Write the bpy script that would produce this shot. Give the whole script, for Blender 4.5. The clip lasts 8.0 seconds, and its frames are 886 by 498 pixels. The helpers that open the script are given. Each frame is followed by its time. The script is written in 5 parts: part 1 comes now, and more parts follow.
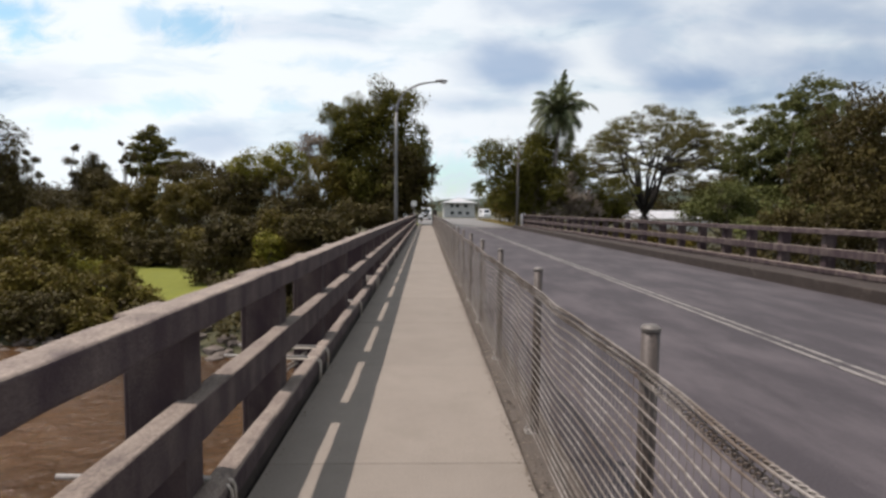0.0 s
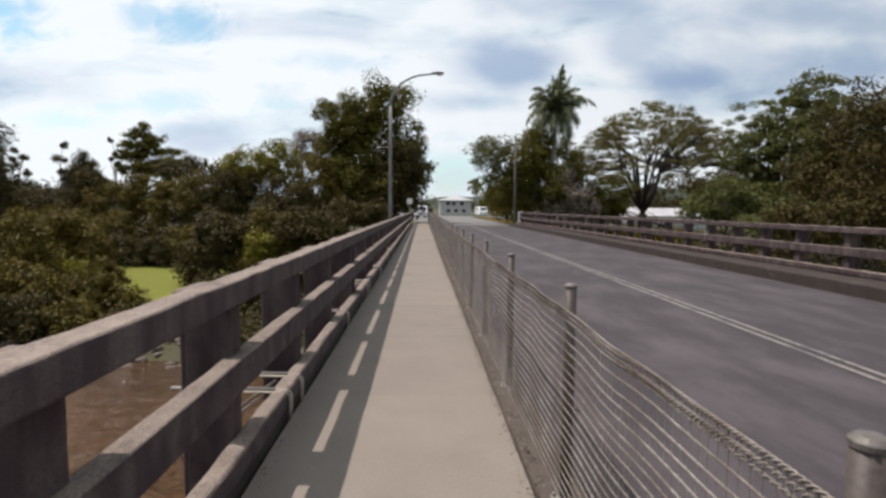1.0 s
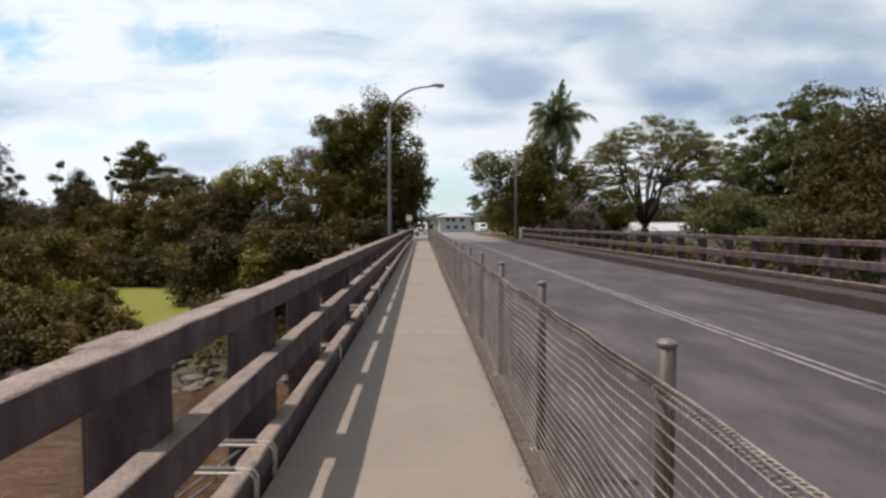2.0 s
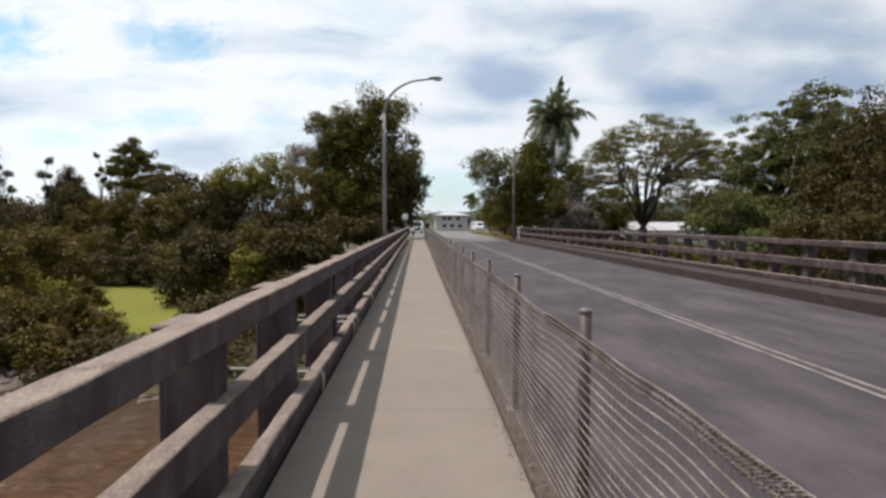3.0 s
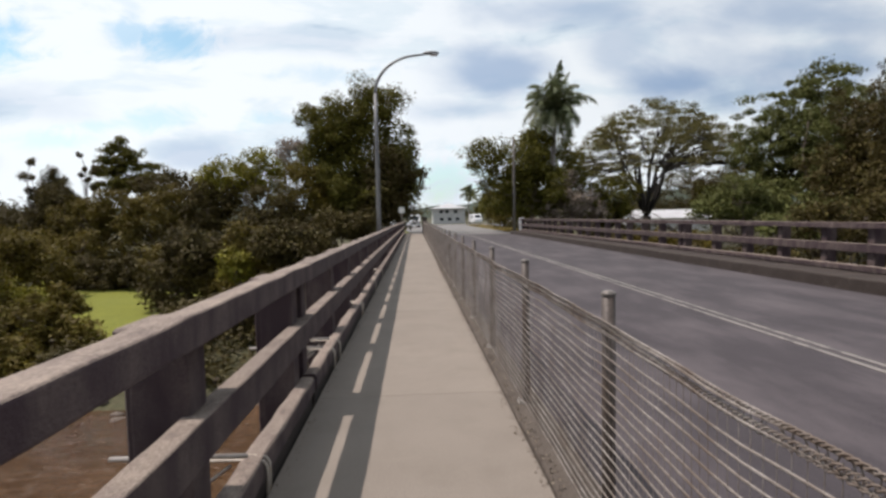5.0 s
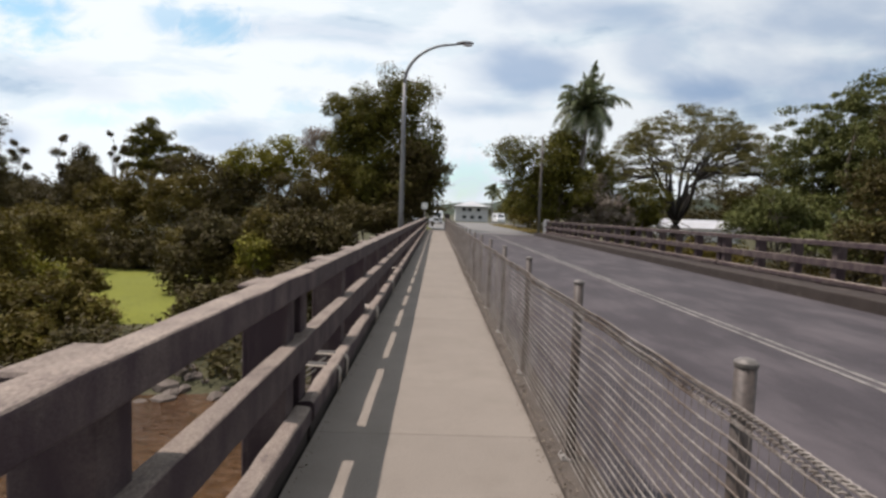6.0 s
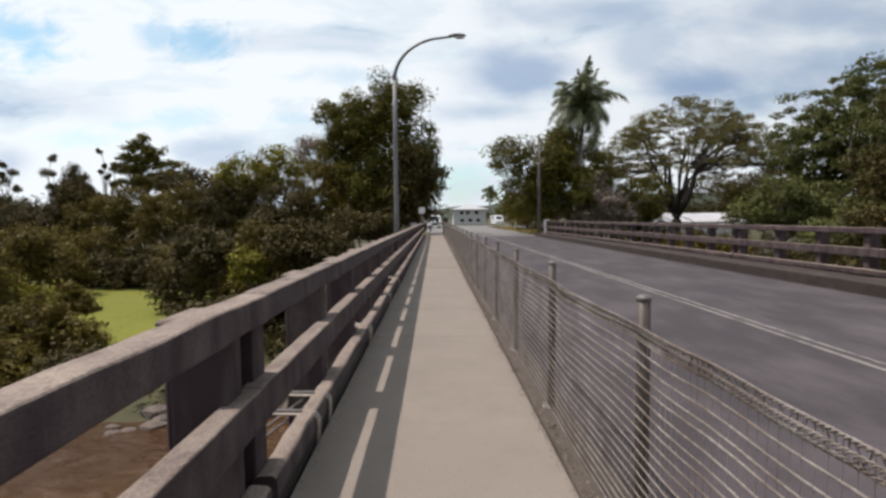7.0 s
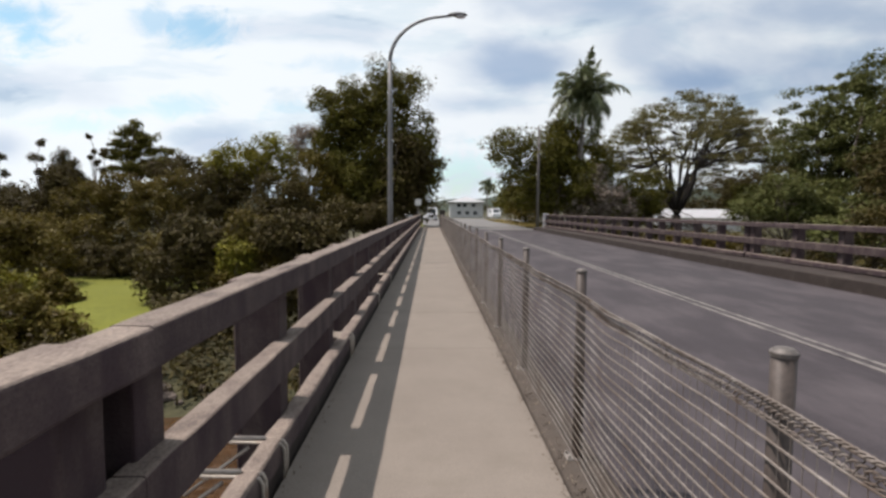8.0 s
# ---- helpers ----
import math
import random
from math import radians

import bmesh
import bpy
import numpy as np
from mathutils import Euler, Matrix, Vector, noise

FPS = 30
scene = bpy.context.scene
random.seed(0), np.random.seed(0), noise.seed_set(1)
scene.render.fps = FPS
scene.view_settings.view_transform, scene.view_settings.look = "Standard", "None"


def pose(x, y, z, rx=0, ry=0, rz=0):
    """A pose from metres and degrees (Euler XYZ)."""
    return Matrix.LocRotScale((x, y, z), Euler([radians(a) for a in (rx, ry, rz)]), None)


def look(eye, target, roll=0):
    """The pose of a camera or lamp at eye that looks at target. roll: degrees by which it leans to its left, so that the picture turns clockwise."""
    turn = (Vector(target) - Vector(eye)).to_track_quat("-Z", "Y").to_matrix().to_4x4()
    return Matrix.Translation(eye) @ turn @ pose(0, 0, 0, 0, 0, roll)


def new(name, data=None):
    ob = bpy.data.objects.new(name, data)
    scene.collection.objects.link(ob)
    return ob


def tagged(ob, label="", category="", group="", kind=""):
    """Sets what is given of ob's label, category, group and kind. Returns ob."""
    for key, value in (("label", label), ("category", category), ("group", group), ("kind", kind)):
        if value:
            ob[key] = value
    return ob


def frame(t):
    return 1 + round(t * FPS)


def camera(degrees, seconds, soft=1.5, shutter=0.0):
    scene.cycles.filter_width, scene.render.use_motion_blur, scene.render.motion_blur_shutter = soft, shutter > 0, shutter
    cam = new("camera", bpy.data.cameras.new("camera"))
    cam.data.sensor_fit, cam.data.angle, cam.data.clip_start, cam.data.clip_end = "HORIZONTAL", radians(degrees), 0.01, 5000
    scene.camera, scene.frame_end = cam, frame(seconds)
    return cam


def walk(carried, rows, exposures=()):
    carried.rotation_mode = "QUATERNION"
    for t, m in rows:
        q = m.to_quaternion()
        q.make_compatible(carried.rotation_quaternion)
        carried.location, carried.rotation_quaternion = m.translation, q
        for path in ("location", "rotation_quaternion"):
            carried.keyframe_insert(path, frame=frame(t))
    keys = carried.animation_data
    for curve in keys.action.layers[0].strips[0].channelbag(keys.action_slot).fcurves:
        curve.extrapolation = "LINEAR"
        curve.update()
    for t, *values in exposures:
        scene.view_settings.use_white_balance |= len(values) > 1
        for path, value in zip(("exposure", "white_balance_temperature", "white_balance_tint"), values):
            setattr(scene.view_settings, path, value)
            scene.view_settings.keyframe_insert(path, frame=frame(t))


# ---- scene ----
cam = camera(80.0, 8.0, soft=2.8)

PATH = [
    (0, (-0.14, -0.423, 1.716), (-0.075, 1.57, 1.57), 0.6),
    (0.5, (-0.17, 0.055, 1.692), (-0.096, 2.048, 1.55), -0.4),
    (1, (-0.132, 0.581, 1.71), (-0.052, 2.573, 1.556), 0.5),
    (1.5, (-0.179, 1.076, 1.698), (-0.117, 3.071, 1.56), 2.0),
    (2, (-0.182, 1.622, 1.711), (-0.101, 3.618, 1.619), -0.0),
    (2.2, (-0.176, 1.825, 1.760), (-0.102, 3.821, 1.660), 1.0),
    (3.3, (-0.24, 2.935, 1.751), (-0.138, 4.93, 1.658), -0.0),
    (3.5, (-0.257, 3.125, 1.749), (-0.156, 5.121, 1.662), 0.3),
    (4, (-0.242, 3.787, 1.743), (-0.127, 5.781, 1.633), 0.5),
    (4.2, (-0.247, 3.967, 1.690), (-0.118, 5.96, 1.593), -0.9),
    (5.3, (-0.25, 5.10, 1.68), (-0.153, 7.092, 1.536), -1.0),
    (5.5, (-0.303, 5.19, 1.762), (-0.27, 7.183, 1.607), 1.3),
    (6, (-0.299, 5.78, 1.727), (-0.27, 7.775, 1.593), 1.9),
    (6.5, (-0.282, 6.249, 1.71), (-0.258, 8.245, 1.572), -0.4),
    (7, (-0.299, 6.896, 1.677), (-0.267, 8.893, 1.56), -0.6),
    (7.5, (-0.307, 7.426, 1.671), (-0.271, 9.421, 1.541), -0.8),
    (8, (-0.277, 7.981, 1.672), (-0.231, 9.975, 1.526), 0.3),
]
walk(cam, [(t, look(eye, target, roll)) for t, eye, target, roll in PATH], exposures=[(0.0, 0.0, 6400, 18), (0.5, 0.05, 6400, 18), (1.0, -0.03, 6400, 18), (1.5, -0.14, 6400, 18), (2.0, -0.03, 6400, 18), (3.5, 0.0, 6400, 18), (5.5, 0.0, 6400, 18), (6.5, 0.0, 6400, 18), (7.0, -0.03, 6400, 18), (8.0, -0.03, 6400, 18)])

# world and sun: high sun from over the river side, bright broken cloud
SUN_DIR = Vector((-0.462, 0.10, 1.0)).normalized()
sun_data = bpy.data.lights.new("sun", "SUN")
sun_data.energy, sun_data.angle, sun_data.color = 5.0, radians(0.6), (1.0, 0.93, 0.82)
sun = new("sun", sun_data)
sun.matrix_world = look(SUN_DIR * 60, (0, 0, 0))

world = bpy.data.worlds.new("world")
scene.world = world
world.use_nodes = True
wn, wl = world.node_tree.nodes, world.node_tree.links
wn.clear()
w_out = wn.new("ShaderNodeOutputWorld")
w_sky = wn.new("ShaderNodeTexSky")
w_sky.sky_type, w_sky.sun_disc = "NISHITA", False
w_sky.sun_elevation, w_sky.sun_rotation = radians(64), radians(-78)
w_bg_sky = wn.new("ShaderNodeBackground")
w_bg_sky.inputs["Strength"].default_value = 0.15
w_hue = wn.new("ShaderNodeMix")
w_hue.data_type, w_hue.blend_type = "RGBA", "MULTIPLY"
w_hue.inputs[0].default_value, w_hue.inputs[7].default_value = 1.0, (0.95, 1.22, 1.05, 1)
wl.new(w_sky.outputs[0], w_hue.inputs[6])
wl.new(w_hue.outputs[2], w_bg_sky.inputs["Color"])
w_co = wn.new("ShaderNodeTexCoord")
w_sep = wn.new("ShaderNodeSeparateXYZ")
wl.new(w_co.outputs["Generated"], w_sep.inputs[0])


def w_math(op, a, b=None):
    n = wn.new("ShaderNodeMath")
    n.operation = op
    for i, v in enumerate((a, b)):
        if v is None:
            continue
        if isinstance(v, (int, float)):
            n.inputs[i].default_value = v
        else:
            wl.new(v, n.inputs[i])
    return n.outputs[0]


w_h = w_math("ADD", w_math("MAXIMUM", w_sep.outputs["Z"], 0.0), 0.16)
w_cmb = wn.new("ShaderNodeCombineXYZ")
wl.new(w_math("DIVIDE", w_sep.outputs["X"], w_h), w_cmb.inputs[0])
wl.new(w_math("DIVIDE", w_sep.outputs["Y"], w_h), w_cmb.inputs[1])


def w_noise(scale, detail, rough, offset, stretch=(1, 1, 1)):
    mp = wn.new("ShaderNodeMapping")
    mp.inputs["Location"].default_value = offset
    mp.inputs["Scale"].default_value = stretch
    wl.new(w_cmb.outputs[0], mp.inputs["Vector"])
    n = wn.new("ShaderNodeTexNoise")
    n.inputs["Scale"].default_value = scale
    n.inputs["Detail"].default_value = detail
    n.inputs["Roughness"].default_value = rough
    n.inputs["Distortion"].default_value = 0.25
    wl.new(mp.outputs[0], n.inputs["Vector"])
    return n.outputs["Fac"]


def w_ramp(fac, stops):
    r = wn.new("ShaderNodeValToRGB")
    r.color_ramp.interpolation = "EASE"
    while len(r.color_ramp.elements) < len(stops):
        r.color_ramp.elements.new(0.5)
    for e, (p, c) in zip(r.color_ramp.elements, stops):
        e.position, e.color = p, (*c, 1)
    wl.new(fac, r.inputs[0])
    return r.outputs[0]


w_cover_all = w_ramp(w_noise(1.25, 10, 0.56, (2.35, 0.9, 0), (1, 0.8, 1)), [(0.305, (0.08, 0.08, 0.08)), (0.395, (1, 1, 1))])

# the cloud bank over the far shore, in flat coordinates u to the side and v up: ragged blue gaps and grey undersides
w_y = w_math("MAXIMUM", w_sep.outputs["Y"], 0.12)
w_uv = wn.new("ShaderNodeCombineXYZ")
wl.new(w_math("DIVIDE", w_sep.outputs["X"], w_y), w_uv.inputs[0])
wl.new(w_math("DIVIDE", w_sep.outputs["Z"], w_y), w_uv.inputs[1])


def w_wisp(scale, detail, stretch, offset=(0, 0, 0), rough=0.58, distort=0.3):
    mp = wn.new("ShaderNodeMapping")
    mp.inputs["Scale"].default_value, mp.inputs["Location"].default_value = stretch, offset
    wl.new(w_uv.outputs[0], mp.inputs["Vector"])
    n = wn.new("ShaderNodeTexNoise")
    n.inputs["Scale"].default_value, n.inputs["Detail"].default_value = scale, detail
    n.inputs["Roughness"].default_value, n.inputs["Distortion"].default_value = rough, distort
    wl.new(mp.outputs[0], n.inputs["Vector"])
    return n.outputs["Fac"]


w_rag = w_math("MULTIPLY", w_math("SUBTRACT", w_wisp(9.0, 9, (1, 1.7, 1), (3.1, 0.4, 0), 0.66, 0.6), 0.5), 6.5)


w_soft = w_math("MULTIPLY", w_math("SUBTRACT", w_wisp(4.5, 5, (1, 1.8, 1), (1.3, 2.2, 0), 0.5, 0.2), 0.5), 4.0)


def w_patch(edge, u, v, ru, rv, weight):
    """A ragged oval about (u, v)."""
    mp = wn.new("ShaderNodeMapping")
    mp.inputs["Location"].default_value = (-u / ru, -v / rv, 0)
    mp.inputs["Scale"].default_value = (1 / ru, 1 / rv, 0)
    wl.new(w_uv.outputs[0], mp.inputs["Vector"])
    ln_ = wn.new("ShaderNodeVectorMath")
    ln_.operation = "LENGTH"
    wl.new(mp.outputs[0], ln_.inputs[0])
    mr = wn.new("ShaderNodeMapRange")
    mr.interpolation_type = "SMOOTHSTEP"
    mr.inputs[1].default_value, mr.inputs[2].default_value = 2.0, 0.0
    mr.inputs[3].default_value, mr.inputs[4].default_value = 0.0, weight
    wl.new(w_math("SUBTRACT", ln_.outputs["Value"], edge), mr.inputs[0])
    return mr.outputs[0]


def w_patches(edge, rows):
    out = None
    for row in rows:
        p = w_patch(edge, *row)
        out = p if out is None else w_math("MAXIMUM", out, p)
    return out


w_gaps = w_patches(w_rag, [(-0.756, 0.334, 0.064, 0.032, 0.9), (-0.70, 0.352, 0.022, 0.03, 0.8), (-0.507, 0.344, 0.026, 0.02, 0.6), (-0.422, 0.33, 0.042, 0.026, 0.85), (-0.463, 0.189, 0.046, 0.014, 0.5),
                    (-0.567, 0.179, 0.055, 0.010, 0.4), (-0.65, 0.154, 0.055, 0.011, 0.4), (-0.287, 0.184, 0.034, 0.013, 0.4), (-0.162, 0.267, 0.069, 0.012, 0.35), (0.05, 0.07, 0.08, 0.03, 0.55)])
w_under = w_patches(w_soft, [(-0.74, 0.219, 0.16, 0.024, 0.35), (0.162, 0.258, 0.095, 0.036, 0.8), (0.09, 0.201, 0.07, 0.018, 0.5), (0.50, 0.241, 0.11, 0.040, 0.95), (0.72, 0.277, 0.17, 0.05, 0.8),
                     (0.72, 0.374, 0.17, 0.05, 0.7), (0.325, 0.384, 0.15, 0.024, 0.65), (-0.225, 0.329, 0.16, 0.018, 0.3), (0.392, 0.305, 0.05, 0.05, 0.5), (-0.391, 0.13, 0.06, 0.026, 0.5), (-0.785, 0.11, 0.04, 0.022, 0.5), (0.063, 0.06, 0.08, 0.03, 0.35)])
w_ahead = wn.new("ShaderNodeMapRange")
w_ahead.interpolation_type = "SMOOTHSTEP"
w_ahead.inputs[1].default_value, w_ahead.inputs[2].default_value = 0.25, 0.5
wl.new(w_sep.outputs["Y"], w_ahead.inputs[0])


def w_blend(fac, a, b, kind="MIX"):
    n = wn.new("ShaderNodeMix")
    n.data_type, n.blend_type = "RGBA", kind
    for sock, v in ((n.inputs[0], fac), (n.inputs[6], a), (n.inputs[7], b)):
        if isinstance(v, (int, float)):
            sock.default_value = v
        elif isinstance(v, tuple):
            sock.default_value = (*v, 1)
        else:
            wl.new(v, sock)
    return n.outputs[2]


w_cover = w_blend(w_ahead.outputs[0], w_cover_all, w_math("SUBTRACT", 1.0, w_gaps))
w_tone_all = w_ramp(w_noise(1.55, 9, 0.6, (4.1, 2.7, 0), (1, 1.0, 1)),
                    [(0.36, (0.43, 0.57, 0.71)), (0.45, (0.68, 0.82, 0.89)), (0.52, (0.94, 1.01, 1.02))])
w_tone_front = w_ramp(w_wisp(3.2, 9, (1, 3.4, 1), (0.7, 1.9, 0)),
                      [(0.30, (0.58, 0.73, 0.80)), (0.40, (0.80, 0.93, 0.95)), (0.50, (0.93, 1.02, 1.01))])
w_tone_front = w_blend(w_under, w_tone_front, (0.33, 0.48, 0.66))
w_tone = w_blend(w_ahead.outputs[0], w_tone_all, w_tone_front)
w_bg_cloud = wn.new("ShaderNodeBackground")
w_bg_cloud.inputs["Strength"].default_value = 1.0
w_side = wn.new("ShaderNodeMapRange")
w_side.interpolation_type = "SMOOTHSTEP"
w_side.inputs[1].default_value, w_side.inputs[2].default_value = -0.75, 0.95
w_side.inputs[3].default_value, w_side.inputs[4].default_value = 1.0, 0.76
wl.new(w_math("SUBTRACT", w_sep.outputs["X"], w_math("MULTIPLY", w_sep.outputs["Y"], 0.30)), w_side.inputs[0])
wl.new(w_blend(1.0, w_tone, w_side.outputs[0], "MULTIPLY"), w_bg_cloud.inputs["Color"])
w_mix = wn.new("ShaderNodeMixShader")
wl.new(w_cover, w_mix.inputs[0])
wl.new(w_bg_sky.outputs[0], w_mix.inputs[1])
wl.new(w_bg_cloud.outputs[0], w_mix.inputs[2])
wl.new(w_mix.outputs[0], w_out.inputs["Surface"])


# ---- materials ----
def material(name, dark, light, rough=0.85, metal=0.0, scale=4.0, fine=60.0, bump=0.3, stretch=(1, 1, 1), stain=None, stain_at=(0.55, 0.72),
             stain_scale=1.2, vary=0.0, spec=0.4, space="Object", bump_dist=0.0016, translucent=0.0, islands=0.0, side_shade=None):
    """Two-scale mottled surface: broad patches, fine grain with relief, and optional stains with their own outline."""
    m = bpy.data.materials.new(name)
    m.use_nodes = True
    nd, ln = m.node_tree.nodes, m.node_tree.links
    bsdf = nd["Principled BSDF"]
    bsdf.inputs["Roughness"].default_value = rough
    bsdf.inputs["Metallic"].default_value = metal
    bsdf.inputs["Specular IOR Level"].default_value = spec
    geo = nd.new("ShaderNodeNewGeometry")
    mp = nd.new("ShaderNodeMapping")
    mp.inputs["Scale"].default_value = stretch
    ln.new(geo.outputs["Position"], mp.inputs["Vector"])

    def noise_tex(sc, detail, r=0.6):
        n = nd.new("ShaderNodeTexNoise")
        n.inputs["Scale"].default_value, n.inputs["Detail"].default_value, n.inputs["Roughness"].default_value = sc, detail, r
        ln.new(mp.outputs[0], n.inputs["Vector"])
        return n.outputs["Fac"]

    def mixed(fac, a, b, blend="MIX"):
        n = nd.new("ShaderNodeMix")
        n.data_type, n.blend_type = "RGBA", blend
        for sock, v in ((n.inputs[0], fac), (n.inputs[6], a), (n.inputs[7], b)):
            if isinstance(v, (int, float)):
                sock.default_value = v
            elif isinstance(v, tuple):
                sock.default_value = (*v, 1)
            else:
                ln.new(v, sock)
        return n.outputs[2]

    def ranged(v, lo, hi, to_lo=0.0, to_hi=1.0):
        n = nd.new("ShaderNodeMapRange")
        n.inputs[1].default_value, n.inputs[2].default_value, n.inputs[3].default_value, n.inputs[4].default_value = lo, hi, to_lo, to_hi
        ln.new(v, n.inputs[0])
        return n.outputs[0]

    broad, grain = noise_tex(scale, 5), noise_tex(fine, 3)
    col = mixed(ranged(broad, 0.3, 0.7), dark, light)
    col = mixed(0.5, col, mixed(ranged(grain, 0.3, 0.7), tuple(c * 0.65 for c in dark), tuple(min(1, c * 1.15) for c in light)))
    if stain:
        col = mixed(ranged(noise_tex(stain_scale, 8, 0.65), *stain_at, 0.0, 0.85), col, stain)
    # painted side shade: noise-varied dark tint on upright faces, tops mostly spared
    if side_shade:
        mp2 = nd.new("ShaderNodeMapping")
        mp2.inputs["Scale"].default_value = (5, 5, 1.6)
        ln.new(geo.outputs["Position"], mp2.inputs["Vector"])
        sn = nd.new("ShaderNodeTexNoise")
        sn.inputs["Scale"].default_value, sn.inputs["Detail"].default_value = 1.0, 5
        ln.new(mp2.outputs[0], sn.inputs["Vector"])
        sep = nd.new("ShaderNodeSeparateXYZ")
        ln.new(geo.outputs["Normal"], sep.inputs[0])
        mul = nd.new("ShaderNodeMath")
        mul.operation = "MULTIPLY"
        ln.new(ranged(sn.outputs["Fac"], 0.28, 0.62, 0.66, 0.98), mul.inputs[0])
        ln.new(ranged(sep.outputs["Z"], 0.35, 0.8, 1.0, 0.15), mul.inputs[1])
        col = mixed(mul.outputs[0], col, side_shade)
    if vary or islands:
        hsv = nd.new("ShaderNodeHueSaturation")
        if islands:
            ln.new(ranged(geo.outputs["Random Per Island"], 0, 1, 1 - islands, 1 + islands), hsv.inputs["Value"])
            ln.new(ranged(geo.outputs["Random Per Island"], 0, 1, 0.485, 0.515), hsv.inputs["Hue"])
        else:
            info = nd.new("ShaderNodeObjectInfo")
            ln.new(ranged(info.outputs["Random"], 0, 1, 1 - vary, 1 + vary), hsv.inputs["Value"])
        ln.new(col, hsv.inputs["Color"])
        col = hsv.outputs[0]
    ln.new(col, bsdf.inputs["Base Color"])
    if bump:
        b = nd.new("ShaderNodeBump")
        b.inputs["Strength"].default_value, b.inputs["Distance"].default_value = bump, bump_dist
        ln.new(grain, b.inputs["Height"])
        ln.new(b.outputs[0], bsdf.inputs["Normal"])
    if translucent:
        tr = nd.new("ShaderNodeBsdfTranslucent")
        ln.new(col, tr.inputs["Color"])
        mx = nd.new("ShaderNodeMixShader")
        mx.inputs[0].default_value = translucent
        ln.new(bsdf.outputs[0], mx.inputs[1])
        ln.new(tr.outputs[0], mx.inputs[2])
        ln.new(mx.outputs[0], nd["Material Output"].inputs["Surface"])
    return m


